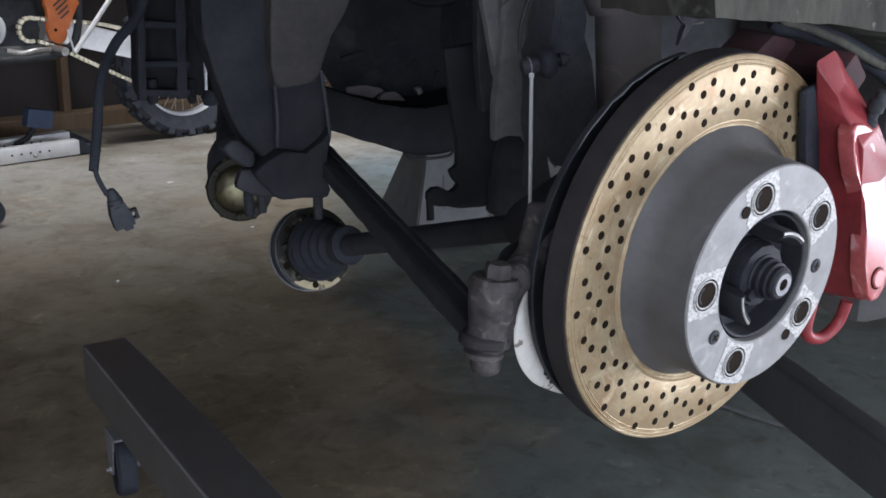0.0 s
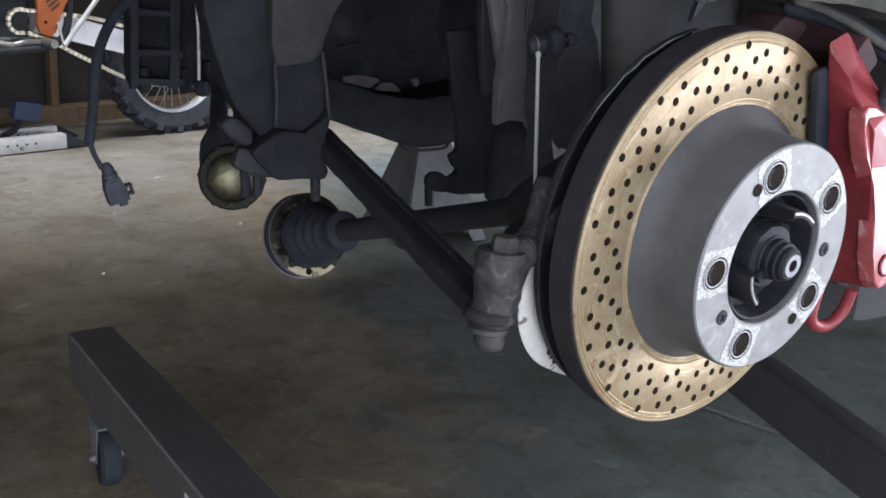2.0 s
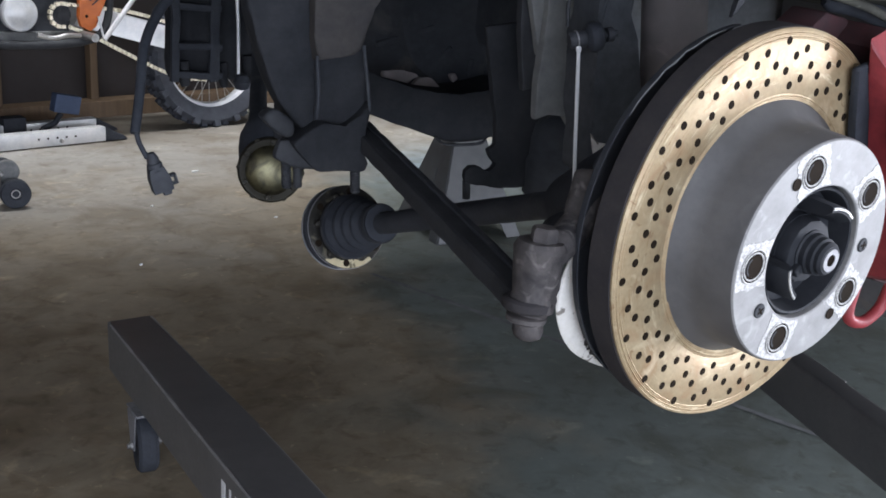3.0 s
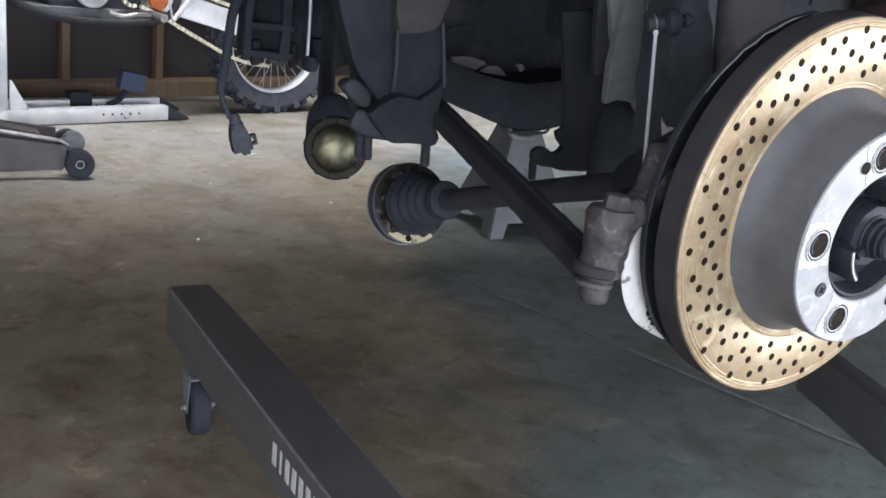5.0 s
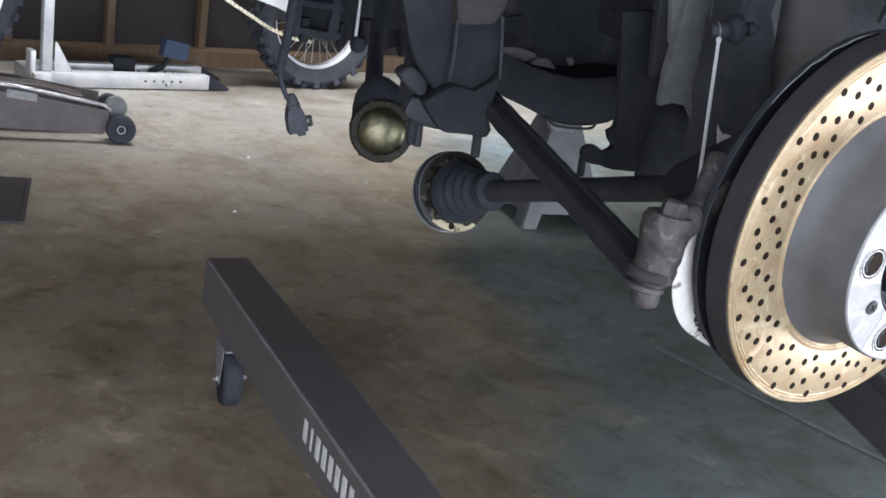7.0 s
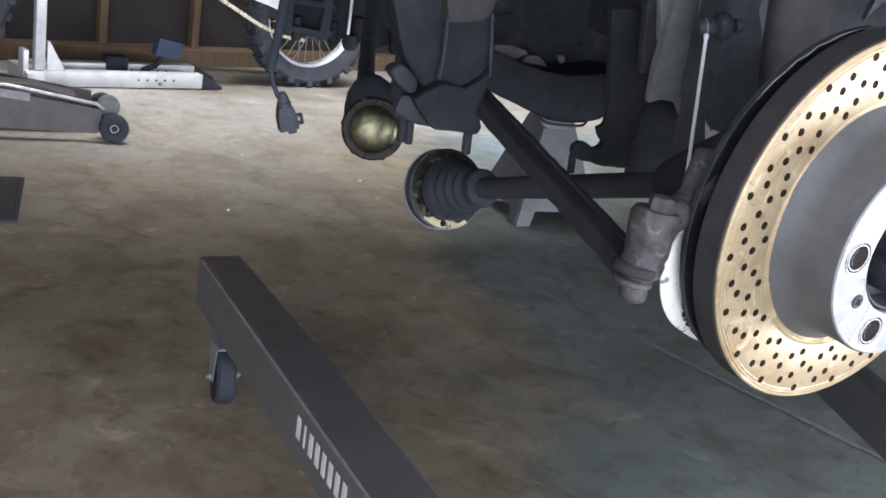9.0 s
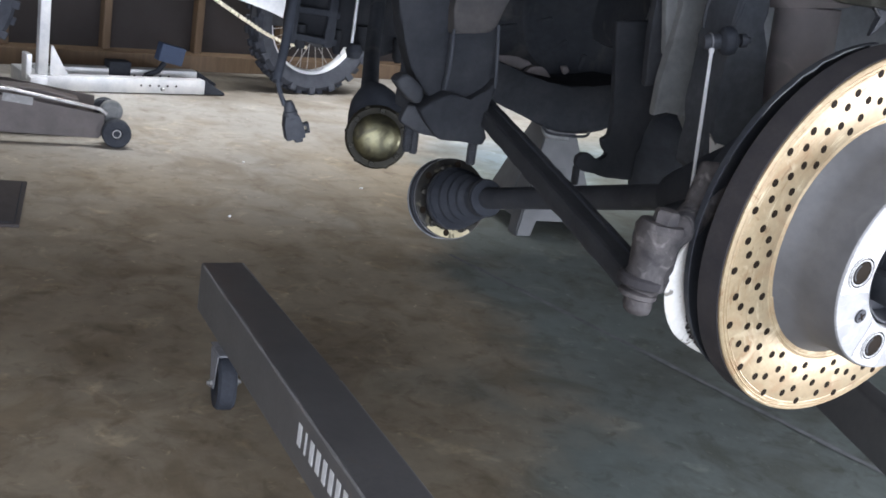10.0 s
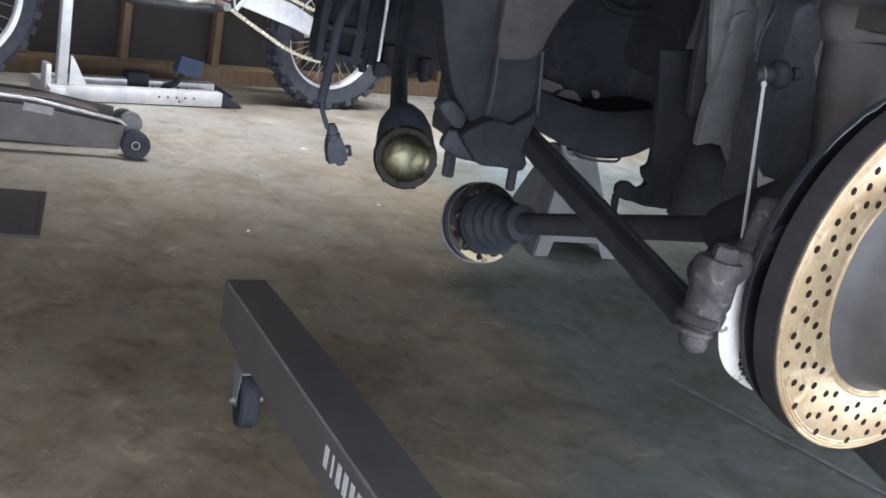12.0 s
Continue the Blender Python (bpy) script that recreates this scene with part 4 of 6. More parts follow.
def stabiliser_link():
    top, low = Vector((0.465, 0.682, 0.798)), Vector((0.408, 0.586, 0.684))
    m = frame_z(low, top - low)
    root = thing("stabiliser_link", "thin bright stabiliser link rod with black ball ends", "stabiliser link", m)
    n = (top - low).length
    bm = bmesh.new()
    tube(bm, [(0, 0, -0.01), (0, 0, n * 0.5), (0, 0, n - 0.004), (0, 0, n - 0.003), (0, 0, n)], [0.0015, 0.0016, 0.0016, 0.0024, 0.0024], 14)
    part("link_rod", bm, M_BRIGHTROD, root, "bright metal rod")
    bm = bmesh.new()
    lathe(bm, [(0.0, -0.009), (0.0055, -0.009), (0.0070, -0.007), (0.0075, 0.004), (0.0065, 0.006), (0.0, 0.006)], n=28)
    ball = part("upper_ball_end", bm, M_BLACK, root, "small greasy ball cup")
    ball.matrix_local = Matrix.Translation((0, 0, n + 0.009)) @ (m.to_3x3().inverted() @ Matrix.Rotation(radians(80), 3, (0.25, 1, 0))).to_4x4()
    # two thin rings added to draw the glints on cup and boot
    bm = bmesh.new()
    lathe(bm, [(0.0070, -0.0030), (0.0078, -0.0028), (0.0079, -0.0018), (0.0070, -0.0016)], n=32, closed=True)
    part("cup_glint", bm, M_DUSTY_STEEL, ball, "pale steel ring for the glint on the cup")
    bm = bmesh.new()
    lathe(bm, [(0.0112, 0.0176), (0.0118, 0.0172), (0.0121, 0.0180), (0.0114, 0.0186)], n=32, closed=True)
    part("boot_clip", bm, M_DUSTY, ball, "thin ring for the arc of glint on the boot")
    bm = bmesh.new()
    lathe(bm, [(0.0080, 0.0), (0.0120, 0.003), (0.0132, 0.008), (0.0115, 0.013), (0.0070, 0.016), (0.0, 0.016)], n=28)
    part("ball_boot", bm, M_RUBBER, ball).matrix_local = pose(0, 0, 0.006)
    bm = bmesh.new()
    lathe(bm, [(0.0030, 0), (0.0030, 0.005), (0.0062, 0.005), (0.0062, 0.010), (0.0030, 0.010), (0.0030, 0.014), (0.0, 0.014)], n=14)
    part("ball_stud", bm, M_BLACK, ball, "threaded steel stud and nut").matrix_local = pose(0, 0, 0.020)
    bm = bmesh.new()
    lathe(bm, [(0.0, -0.02), (0.009, -0.018), (0.012, -0.008), (0.009, 0.0), (0.0, 0.002)], n=24)
    part("lower_ball_end", bm, M_RUBBER, root).matrix_local = pose(0, 0, -0.005)
    return root


def shock_absorber():
    root = thing("shock_absorber", "dirty grey shock absorber strut leaning inboard behind the disc", "shock absorber", pose(0.615, 0.74, 0.70))
    bm = bmesh.new()
    tube(bm, [(0.0, 0.0, -0.03), (0.0, 0.0, 0.05), (-0.005, 0.005, 0.142)], [0.030, 0.031, 0.031], 32)
    part("strut_tube", bm, M_STRUT, root, "brown-grey corroded strut tube")
    bm = bmesh.new()
    tube(bm, [(-0.005, 0.005, 0.142), (-0.006, 0.006, 0.15), (-0.010, 0.01, 0.40)], [0.036, 0.041, 0.041], 32)
    part("dust_sleeve", bm, M_STRUT, root, "brown-grey dusty sleeve")
    bm = bmesh.new()
    for k in range(4):
        z0 = 0.17 + 0.055 * k
        tube(bm, [(0.058 * math.cos(a) - 0.01, 0.058 * math.sin(a), z0 + 0.055 * a / 6.283) for a in [j * 6.283 / 20 for j in range(21)]], 0.006, 8)
    part("coil_spring", bm, M_HAZEBLACK, root)
    return root


def subframe_bracket():
    root = thing("subframe_bracket", "dusty black subframe bracket with bolts hanging out of its foot", "subframe", pose(0.34, 0.955, 0.64))
    for name, outline, y, thick, mat, label in (
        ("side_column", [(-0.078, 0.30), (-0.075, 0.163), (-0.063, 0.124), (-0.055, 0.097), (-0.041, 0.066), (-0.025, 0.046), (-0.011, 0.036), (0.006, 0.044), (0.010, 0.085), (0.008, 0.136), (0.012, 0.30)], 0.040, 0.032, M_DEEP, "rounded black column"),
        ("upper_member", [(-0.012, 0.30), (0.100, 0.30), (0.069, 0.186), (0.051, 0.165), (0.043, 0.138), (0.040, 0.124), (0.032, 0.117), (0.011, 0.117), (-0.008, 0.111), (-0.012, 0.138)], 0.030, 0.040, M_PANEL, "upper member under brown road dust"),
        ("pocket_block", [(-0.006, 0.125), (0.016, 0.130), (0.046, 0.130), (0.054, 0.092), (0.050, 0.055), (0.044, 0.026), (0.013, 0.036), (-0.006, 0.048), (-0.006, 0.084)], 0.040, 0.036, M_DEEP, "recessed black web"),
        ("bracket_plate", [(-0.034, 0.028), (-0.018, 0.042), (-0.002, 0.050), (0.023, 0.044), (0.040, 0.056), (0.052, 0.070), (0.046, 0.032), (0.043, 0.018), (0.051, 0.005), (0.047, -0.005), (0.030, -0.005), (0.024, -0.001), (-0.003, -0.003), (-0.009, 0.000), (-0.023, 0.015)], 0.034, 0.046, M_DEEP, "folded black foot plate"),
        ("foot_tooth", [(-0.050, 0.012), (-0.043, 0.032), (-0.030, 0.029), (-0.006, 0.000), (0.001, -0.004), (-0.026, 0.000)], 0.016, 0.014, M_DUSTY, "bent dusty edge of the foot"),
        ("bush_lug", [(-0.067, 0.057), (-0.057, 0.067), (-0.046, 0.063), (-0.034, 0.052), (-0.032, 0.037), (-0.042, 0.035), (-0.050, 0.040)], 0.010, 0.024, M_DUSTY, "grey bush lug on the bracket's side"),
    ):
        bm = bmesh.new()
        slab(bm, outline, thick, pose(0, y, 0, 90, 0, 0), 0.003, 2)
        cast(bm, 0.0016, 55, 0.007, 3)
        part(name, bm, mat, root, label)
    for pts, r in (([(-0.010, -0.012, 0.118), (-0.008, -0.012, 0.085), (-0.009, -0.012, 0.054)], 0.0016), ([(0.040, -0.012, 0.128), (0.045, -0.012, 0.093), (0.049, -0.012, 0.060)], 0.0018)):
        bm = bmesh.new()
        tube(bm, curve(pts, 5), [r * 1.1] + [r] * 9 + [r * 0.5], 12)
        part("pressed_rib", bm, M_UNDER, root, "pressed edge of the web")
    for x, y, z, n in ((0.018, 0.125, -0.004, 0.048), (0.037, -0.004, 0.002, 0.030), (-0.031, 0.020, 0.006, 0.030)):
        bm = bmesh.new()
        prof = [(0.0, 0.0)]
        for k in range(11):
            prof += [(0.0056, -n * k / 11), (0.0050, -n * (k + 0.5) / 11)]
        lathe(bm, prof + [(0.0045, -n), (0.0, -n)], pose(x, y, z, 0, -2, 0), n=14)
        part("hanging_bolt", bm, M_DUSTY, root, "loose threaded bolt")
    bm = bmesh.new()
    box(bm, (0.066, 0.10, 0.50), pose(0.042, 0.145, 0.24), 0.012)
    roughen(bm, 0.004, 26, 0.03)
    part("rear_member", bm, M_UNDER, root)
    return root


GEARBOX = frame_z((0.823, 1.530, 0.760), (-0.25, -0.95, -0.1)) @ Matrix.Scale(1.30, 4)


def gearbox():
    root = thing("gearbox", "big dark gearbox housing under the car body", "gearbox", GEARBOX)
    bm = bmesh.new()
    lathe(bm, [(0.0, 0.045), (0.05, 0.046), (0.09, 0.050), (0.098, 0.056), (0.104, 0.056), (0.110, 0.045), (0.130, 0.036), (0.150, 0.03), (0.160, 0.018), (0.163, -0.10), (0.13, -0.18), (0.0, -0.18)], n=56)
    for v in bm.verts:  # uneven sand casting
        v.co *= 1 + 0.035 * noise.noise(v.co * 22) + 0.012 * noise.noise(v.co * 70)
    part("housing", bm, M_UNDER, root, "rounded dark housing with raised rims")
    for k, (a, n) in enumerate(((200, 0.075), (232, 0.085), (262, 0.080), (295, 0.07), (330, 0.06), (20, 0.06), (160, 0.06))):
        bm = bmesh.new()
        box(bm, (n, 0.007, 0.02), pose(0, 0, 0.048, 0, 6, a) @ pose(0.10, 0, 0), 0.003)
        part("casting_rib", bm, M_UNDER, root)
    bm = bmesh.new()
    tube(bm, curve([(-0.12, 0.12, 0.06), (-0.07, 0.05, 0.075), (-0.02, 0.03, 0.075), (0.05, 0.06, 0.07), (0.10, 0.13, 0.05)], 6), 0.006, 12)
    part("breather_hose", bm, M_RUBBER, root)
    bm = bmesh.new()
    tube(bm, curve([(0.02, 0.14, 0.06), (0.035, 0.05, 0.07), (0.06, -0.02, 0.066), (0.115, -0.05, 0.05)], 6), 0.006, 12)
    part("fluid_pipe", bm, M_DUSTY, root)
    for k in range(9):
        bm = bmesh.new()
        lathe(bm, [(0.006, 0), (0.006, 0.008), (0.0, 0.008)], n=6)
        part("housing_bolt", bm, M_DUSTY, root).matrix_local = pose(*polar(0.141, 20 + 40 * k), 0.031)
    bm = bmesh.new()
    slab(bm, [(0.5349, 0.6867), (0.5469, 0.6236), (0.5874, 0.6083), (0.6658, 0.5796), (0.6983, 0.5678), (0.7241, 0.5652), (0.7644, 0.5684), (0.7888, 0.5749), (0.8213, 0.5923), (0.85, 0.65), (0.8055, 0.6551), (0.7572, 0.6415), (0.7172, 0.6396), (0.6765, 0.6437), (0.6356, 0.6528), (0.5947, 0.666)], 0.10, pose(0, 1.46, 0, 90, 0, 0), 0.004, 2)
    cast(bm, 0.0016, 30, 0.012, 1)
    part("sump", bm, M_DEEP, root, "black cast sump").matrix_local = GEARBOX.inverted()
    bm = bmesh.new()
    tube(bm, curve([(0.676, 1.352, 0.577), (0.6824, 1.345, 0.5697), (0.6968, 1.34, 0.5680), (0.7268, 1.34, 0.5672), (0.7468, 1.34, 0.5690), (0.756, 1.345, 0.574)], 5), 0.0022, 10)
    part("sump_lip", bm, M_DUSTY, root, "grey rolled lip of the sump").matrix_local = GEARBOX.inverted()
    for outline in ([(0.6198, 0.6655), (0.651, 0.6678), (0.6753, 0.6622), (0.6833, 0.6576), (0.6627, 0.6456), (0.6418, 0.6480), (0.6237, 0.6541)], [(0.6717, 0.6436), (0.6839, 0.655), (0.7044, 0.6543), (0.7146, 0.6452), (0.7245, 0.6313), (0.7039, 0.6312), (0.6875, 0.636)],
                    [(0.7366, 0.6575), (0.7454, 0.6602), (0.7515, 0.6516), (0.7446, 0.6454)], [(0.7422, 0.6378), (0.7481, 0.6346), (0.7553, 0.626), (0.7479, 0.6262)]):
        bm = bmesh.new()
        slab(bm, outline, 0.010, pose(0, 1.445, 0, 90, 0, 0), 0.001, 1)
        cast(bm, 0.0022, 90, 0.006, 1)
        part("scraped_casting", bm, M_STRUT, root, "pale scraped casting above the sump").matrix_local = GEARBOX.inverted()
    return root


def trailing_link():
    root = thing("trailing_link", "pale dusty alloy suspension link forked beside the gearbox", "suspension link", pose(0.54, 0.84, 0.70))
    for name, outline, y, thick, mat, label in (
        ("rear_rib", [(-0.0331, 0.24), (-0.0146, 0.24), (-0.0081, 0.1265), (-0.0065, 0.0977), (-0.0084, 0.071), (-0.0117, 0.0677), (-0.0202, 0.102), (-0.0331, 0.1574)], 0.014, 0.010, M_LINK, "narrow pale fork arm"),
        ("front_rib", [(-0.020, 0.24), (0.010, 0.24), (0.0133, 0.1648), (0.0188, 0.1312), (0.0244, 0.097), (0.0325, 0.0562), (0.0391, 0.0203), (0.0452, -0.0165), (0.0482, -0.048), (0.0416, -0.0484), (0.0334, -0.0111), (0.0199, 0.0088), (-0.0023, 0.0118), (-0.0169, 0.0057), (-0.0176, 0.0453), (-0.0134, 0.0811), (-0.0110, 0.1159)], 0.006, 0.012, M_LINK, "broad pale fork arm, fanning out downwards"),
        ("link_web", [(-0.030, 0.24), (0.010, 0.24), (0.012, 0.13), (0.004, 0.04), (-0.018, 0.03), (-0.026, 0.10)], 0.030, 0.010, M_DUSTY, "dark web between the arms"),
        ("torn_flange", [(-0.020, 0.126), (-0.020, 0.138), (-0.013, 0.145), (-0.005, 0.149), (0.004, 0.147), (-0.004, 0.142), (-0.008, 0.136), (-0.012, 0.138), (-0.015, 0.124)], -0.010, 0.004, M_LINK, "torn pale flange"),
        ("top_flange", [(-0.004, 0.154), (0.013, 0.157), (0.030, 0.153), (0.060, 0.145), (0.070, 0.160), (0.030, 0.172), (-0.004, 0.170)], -0.020, 0.006, M_LINK, "pale folded flange"),
    ):
        bm = bmesh.new()
        slab(bm, outline, thick, pose(0, y, 0, 90, 0, 0), 0.0015, 2)
        cast(bm, 0.0008, 40, 0.008, 2)
        part(name, bm, mat, root, label)
    bm = bmesh.new()
    slab(bm, [(0.497, 0.720), (0.504, 0.712), (0.519, 0.709), (0.509, 0.7025), (0.504, 0.694), (0.501, 0.704)], 0.0015, pose(-0.54, -0.14, -0.70, 90, 0, 0))
    part("foil_tab", bm, M_SILVER, root, "pale torn foil tab", smooth=False)
    bm = bmesh.new()
    tube(bm, [Vector(p) - Vector((0.54, 0.84, 0.70)) for p in curve([(0.485, 0.72, 0.875), (0.470, 0.70, 0.859), (0.466, 0.70, 0.846), (0.463, 0.70, 0.832), (0.464, 0.70, 0.814)], 5)], 0.0018, 10)
    part("sensor_cable", bm, M_DUSTY, root, "thin grey sensor cable")
    return root


def mount_bracket():
    root = thing("gearbox_mount", "black gearbox mount with a hooked arm and rubber bush", "mount", pose(0.53, 0.87, 0.655))
    bm = bmesh.new()
    slab(bm, [(-0.0434, -0.0240), (-0.0424, -0.0161), (-0.0361, -0.0118), (-0.0274, -0.0118), (-0.0201, -0.0152), (-0.0177, -0.0190), (-0.0130, -0.0200), (-0.0072, -0.0169), (-0.0025, -0.0120), (-0.0044, -0.0102), (-0.0092, -0.0085), (-0.0135, -0.0030), (-0.0161, 0.0047), (-0.0131, 0.0075), (-0.0049, 0.0101), (-0.0081, 0.0376), (-0.0182, 0.0872), (-0.0266, 0.1354), (0.0259, 0.1415), (0.0896, 0.0525), (0.1130, -0.0196), (0.1158, -0.0610), (0.0673, -0.0567), (0.0571, -0.0443), (0.0503, -0.0359), (0.0433, -0.0295), (0.0359, -0.0246), (0.0331, -0.0255), (0.0353, -0.0341), (0.0331, -0.0403), (0.0210, -0.0404), (-0.0003, -0.0390), (-0.0148, -0.0339), (-0.0280, -0.0341), (-0.0399, -0.0296)], 0.009, pose(0, 0.049, 0, 90, 0, 0), 0.0022, 2)
    cast(bm, 0.0010, 60, 0.006, 1)
    part("hooked_arm", bm, M_DEEP, root, "black cast mount body with a hooked arm")
    bm = bmesh.new()
    lathe(bm, [(0.0, 0.044), (0.014, 0.043), (0.025, 0.038), (0.031, 0.028), (0.0335, 0.014), (0.033, -0.006), (0.0355, -0.012), (0.034, -0.024), (0.030, -0.050), (0.0, -0.054)], pose(0.0680, 0.034, 0.000, 4, 6, 0), n=44)
    part("domed_bush", bm, M_UNDER, root, "black domed rubber bush")
    bm = bmesh.new()
    tube(bm, [(-0.0325, 0.055, -0.0305), (-0.0318, 0.055, -0.0410), (-0.0312, 0.055, -0.0515)], 0.0044, 12)
    part("mount_bolt", bm, M_DUSTY, root, "loose grey bolt")
    return root


def wiring():
    root = thing("wiring_harness", "black sleeved wiring harness hanging with a loose plug", "wiring harness", pose(0.1515, 0.945, 0.654))
    o = Vector((0.1515, 0.945, 0.654))
    bm = bmesh.new()
    tube(bm, [p - o for p in curve([(0.262, 1.14, 0.88), (0.236, 1.09, 0.822), (0.197, 1.04, 0.793), (0.172, 1.0, 0.762), (0.160, 0.97, 0.722), (0.150, 0.95, 0.686)], 6)], [0.0056 - 0.00003 * k for k in range(31)], 14)
    part("cable_sleeve", bm, M_RUBBER, root)
    bm = bmesh.new()
    tube(bm, [p - o for p in curve([(0.151, 0.95, 0.690), (0.153, 0.948, 0.678), (0.160, 0.946, 0.662)], 5)], 0.0026, 10)
    part("thin_cable", bm, M_RUBBER, root)
    plug = pose(0.0165, 0, -0.004, 0, -16, 0) @ Matrix.Diagonal((0.83, 0.85, 0.90, 1))
    bm = bmesh.new()
    lathe(bm, [(0.0, 0.020), (0.004, 0.020), (0.007, 0.014), (0.0075, 0.009), (0.009, 0.008), (0.009, 0.002), (0.0105, 0.0), (0.0, -0.001)], plug, n=14)
    slab(bm, [(-0.0085, 0.004), (0.0085, 0.004), (0.0125, -0.010), (0.0125, -0.024), (-0.0115, -0.024), (-0.0115, -0.008)], 0.018, plug @ pose(0, 0.009, 0, 90, 0, 0), 0.0015, 2)
    box(bm, (0.010, 0.014, 0.006), plug @ pose(0.004, 0, -0.0255), 0.001, 1)
    body = part("plug_body", bm, M_BLACK, root, "black plastic plug")
    bm = bmesh.new()
    box(bm, (0.008, 0.008, 0.003), plug @ pose(0.0155, 0, -0.010), 0.0006, 1)
    box(bm, (0.003, 0.008, 0.012), plug @ pose(0.0185, 0, -0.0145), 0.0006, 1)
    box(bm, (0.008, 0.008, 0.003), plug @ pose(0.0155, 0, -0.019), 0.0006, 1)
    part("plug_latch", bm, M_BLACK, body)
    return root


def far_suspension():
    root = thing("far_suspension", "black far-side suspension and duct with a bright link rod", "suspension", pose(0.50, 2.08, 0.588))
    for x, w in ((-0.036, 0.016), (0.042, 0.020)):
        bm = bmesh.new()
        box(bm, (w, 0.02, 0.40), pose(x, 0, 0.165, 0, 2, 0), 0.004)
        roughen(bm, 0.002, 30, 0.03)
        part("duct_post", bm, M_RUBBER, root)
    for z in (-0.022, 0.035, 0.112, 0.20):
        bm = bmesh.new()
        box(bm, (0.10, 0.018, 0.014), pose(0.003, 0, z, 0, 3, 0), 0.004)
        roughen(bm, 0.002, 30, 0.03)
        part("duct_bar", bm, M_RUBBER, root)
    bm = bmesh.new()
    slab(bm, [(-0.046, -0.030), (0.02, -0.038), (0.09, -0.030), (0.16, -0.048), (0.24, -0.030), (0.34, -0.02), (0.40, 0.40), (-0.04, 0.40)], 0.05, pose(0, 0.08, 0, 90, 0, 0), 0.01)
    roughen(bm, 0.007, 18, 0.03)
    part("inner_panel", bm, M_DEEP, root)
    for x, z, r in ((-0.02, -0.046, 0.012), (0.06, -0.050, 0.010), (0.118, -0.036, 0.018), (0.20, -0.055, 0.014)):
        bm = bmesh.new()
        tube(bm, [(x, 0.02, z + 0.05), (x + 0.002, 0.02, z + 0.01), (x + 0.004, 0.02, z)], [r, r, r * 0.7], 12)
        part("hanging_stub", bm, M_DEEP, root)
    bm = bmesh.new()
    tube(bm, [(0.079, -0.02, 0.155), (0.079, -0.02, 0.150), (0.079, -0.02, 0.148), (0.0815, -0.02, 0.07), (0.081, -0.02, -0.018)], [0.006, 0.006, 0.0036, 0.0036, 0.0032], 12)
    rod = part("link_rod", bm, M_ALU, root, "bright thin link rod")
    bm = bmesh.new()
    lathe(bm, [(0, -0.018), (0.013, -0.014), (0.018, 0.0), (0.012, 0.014), (0, 0.018)], n=20)
    part("ball_end", bm, M_RUBBER, rod).matrix_local = pose(0.088, -0.02, -0.034)
    return root


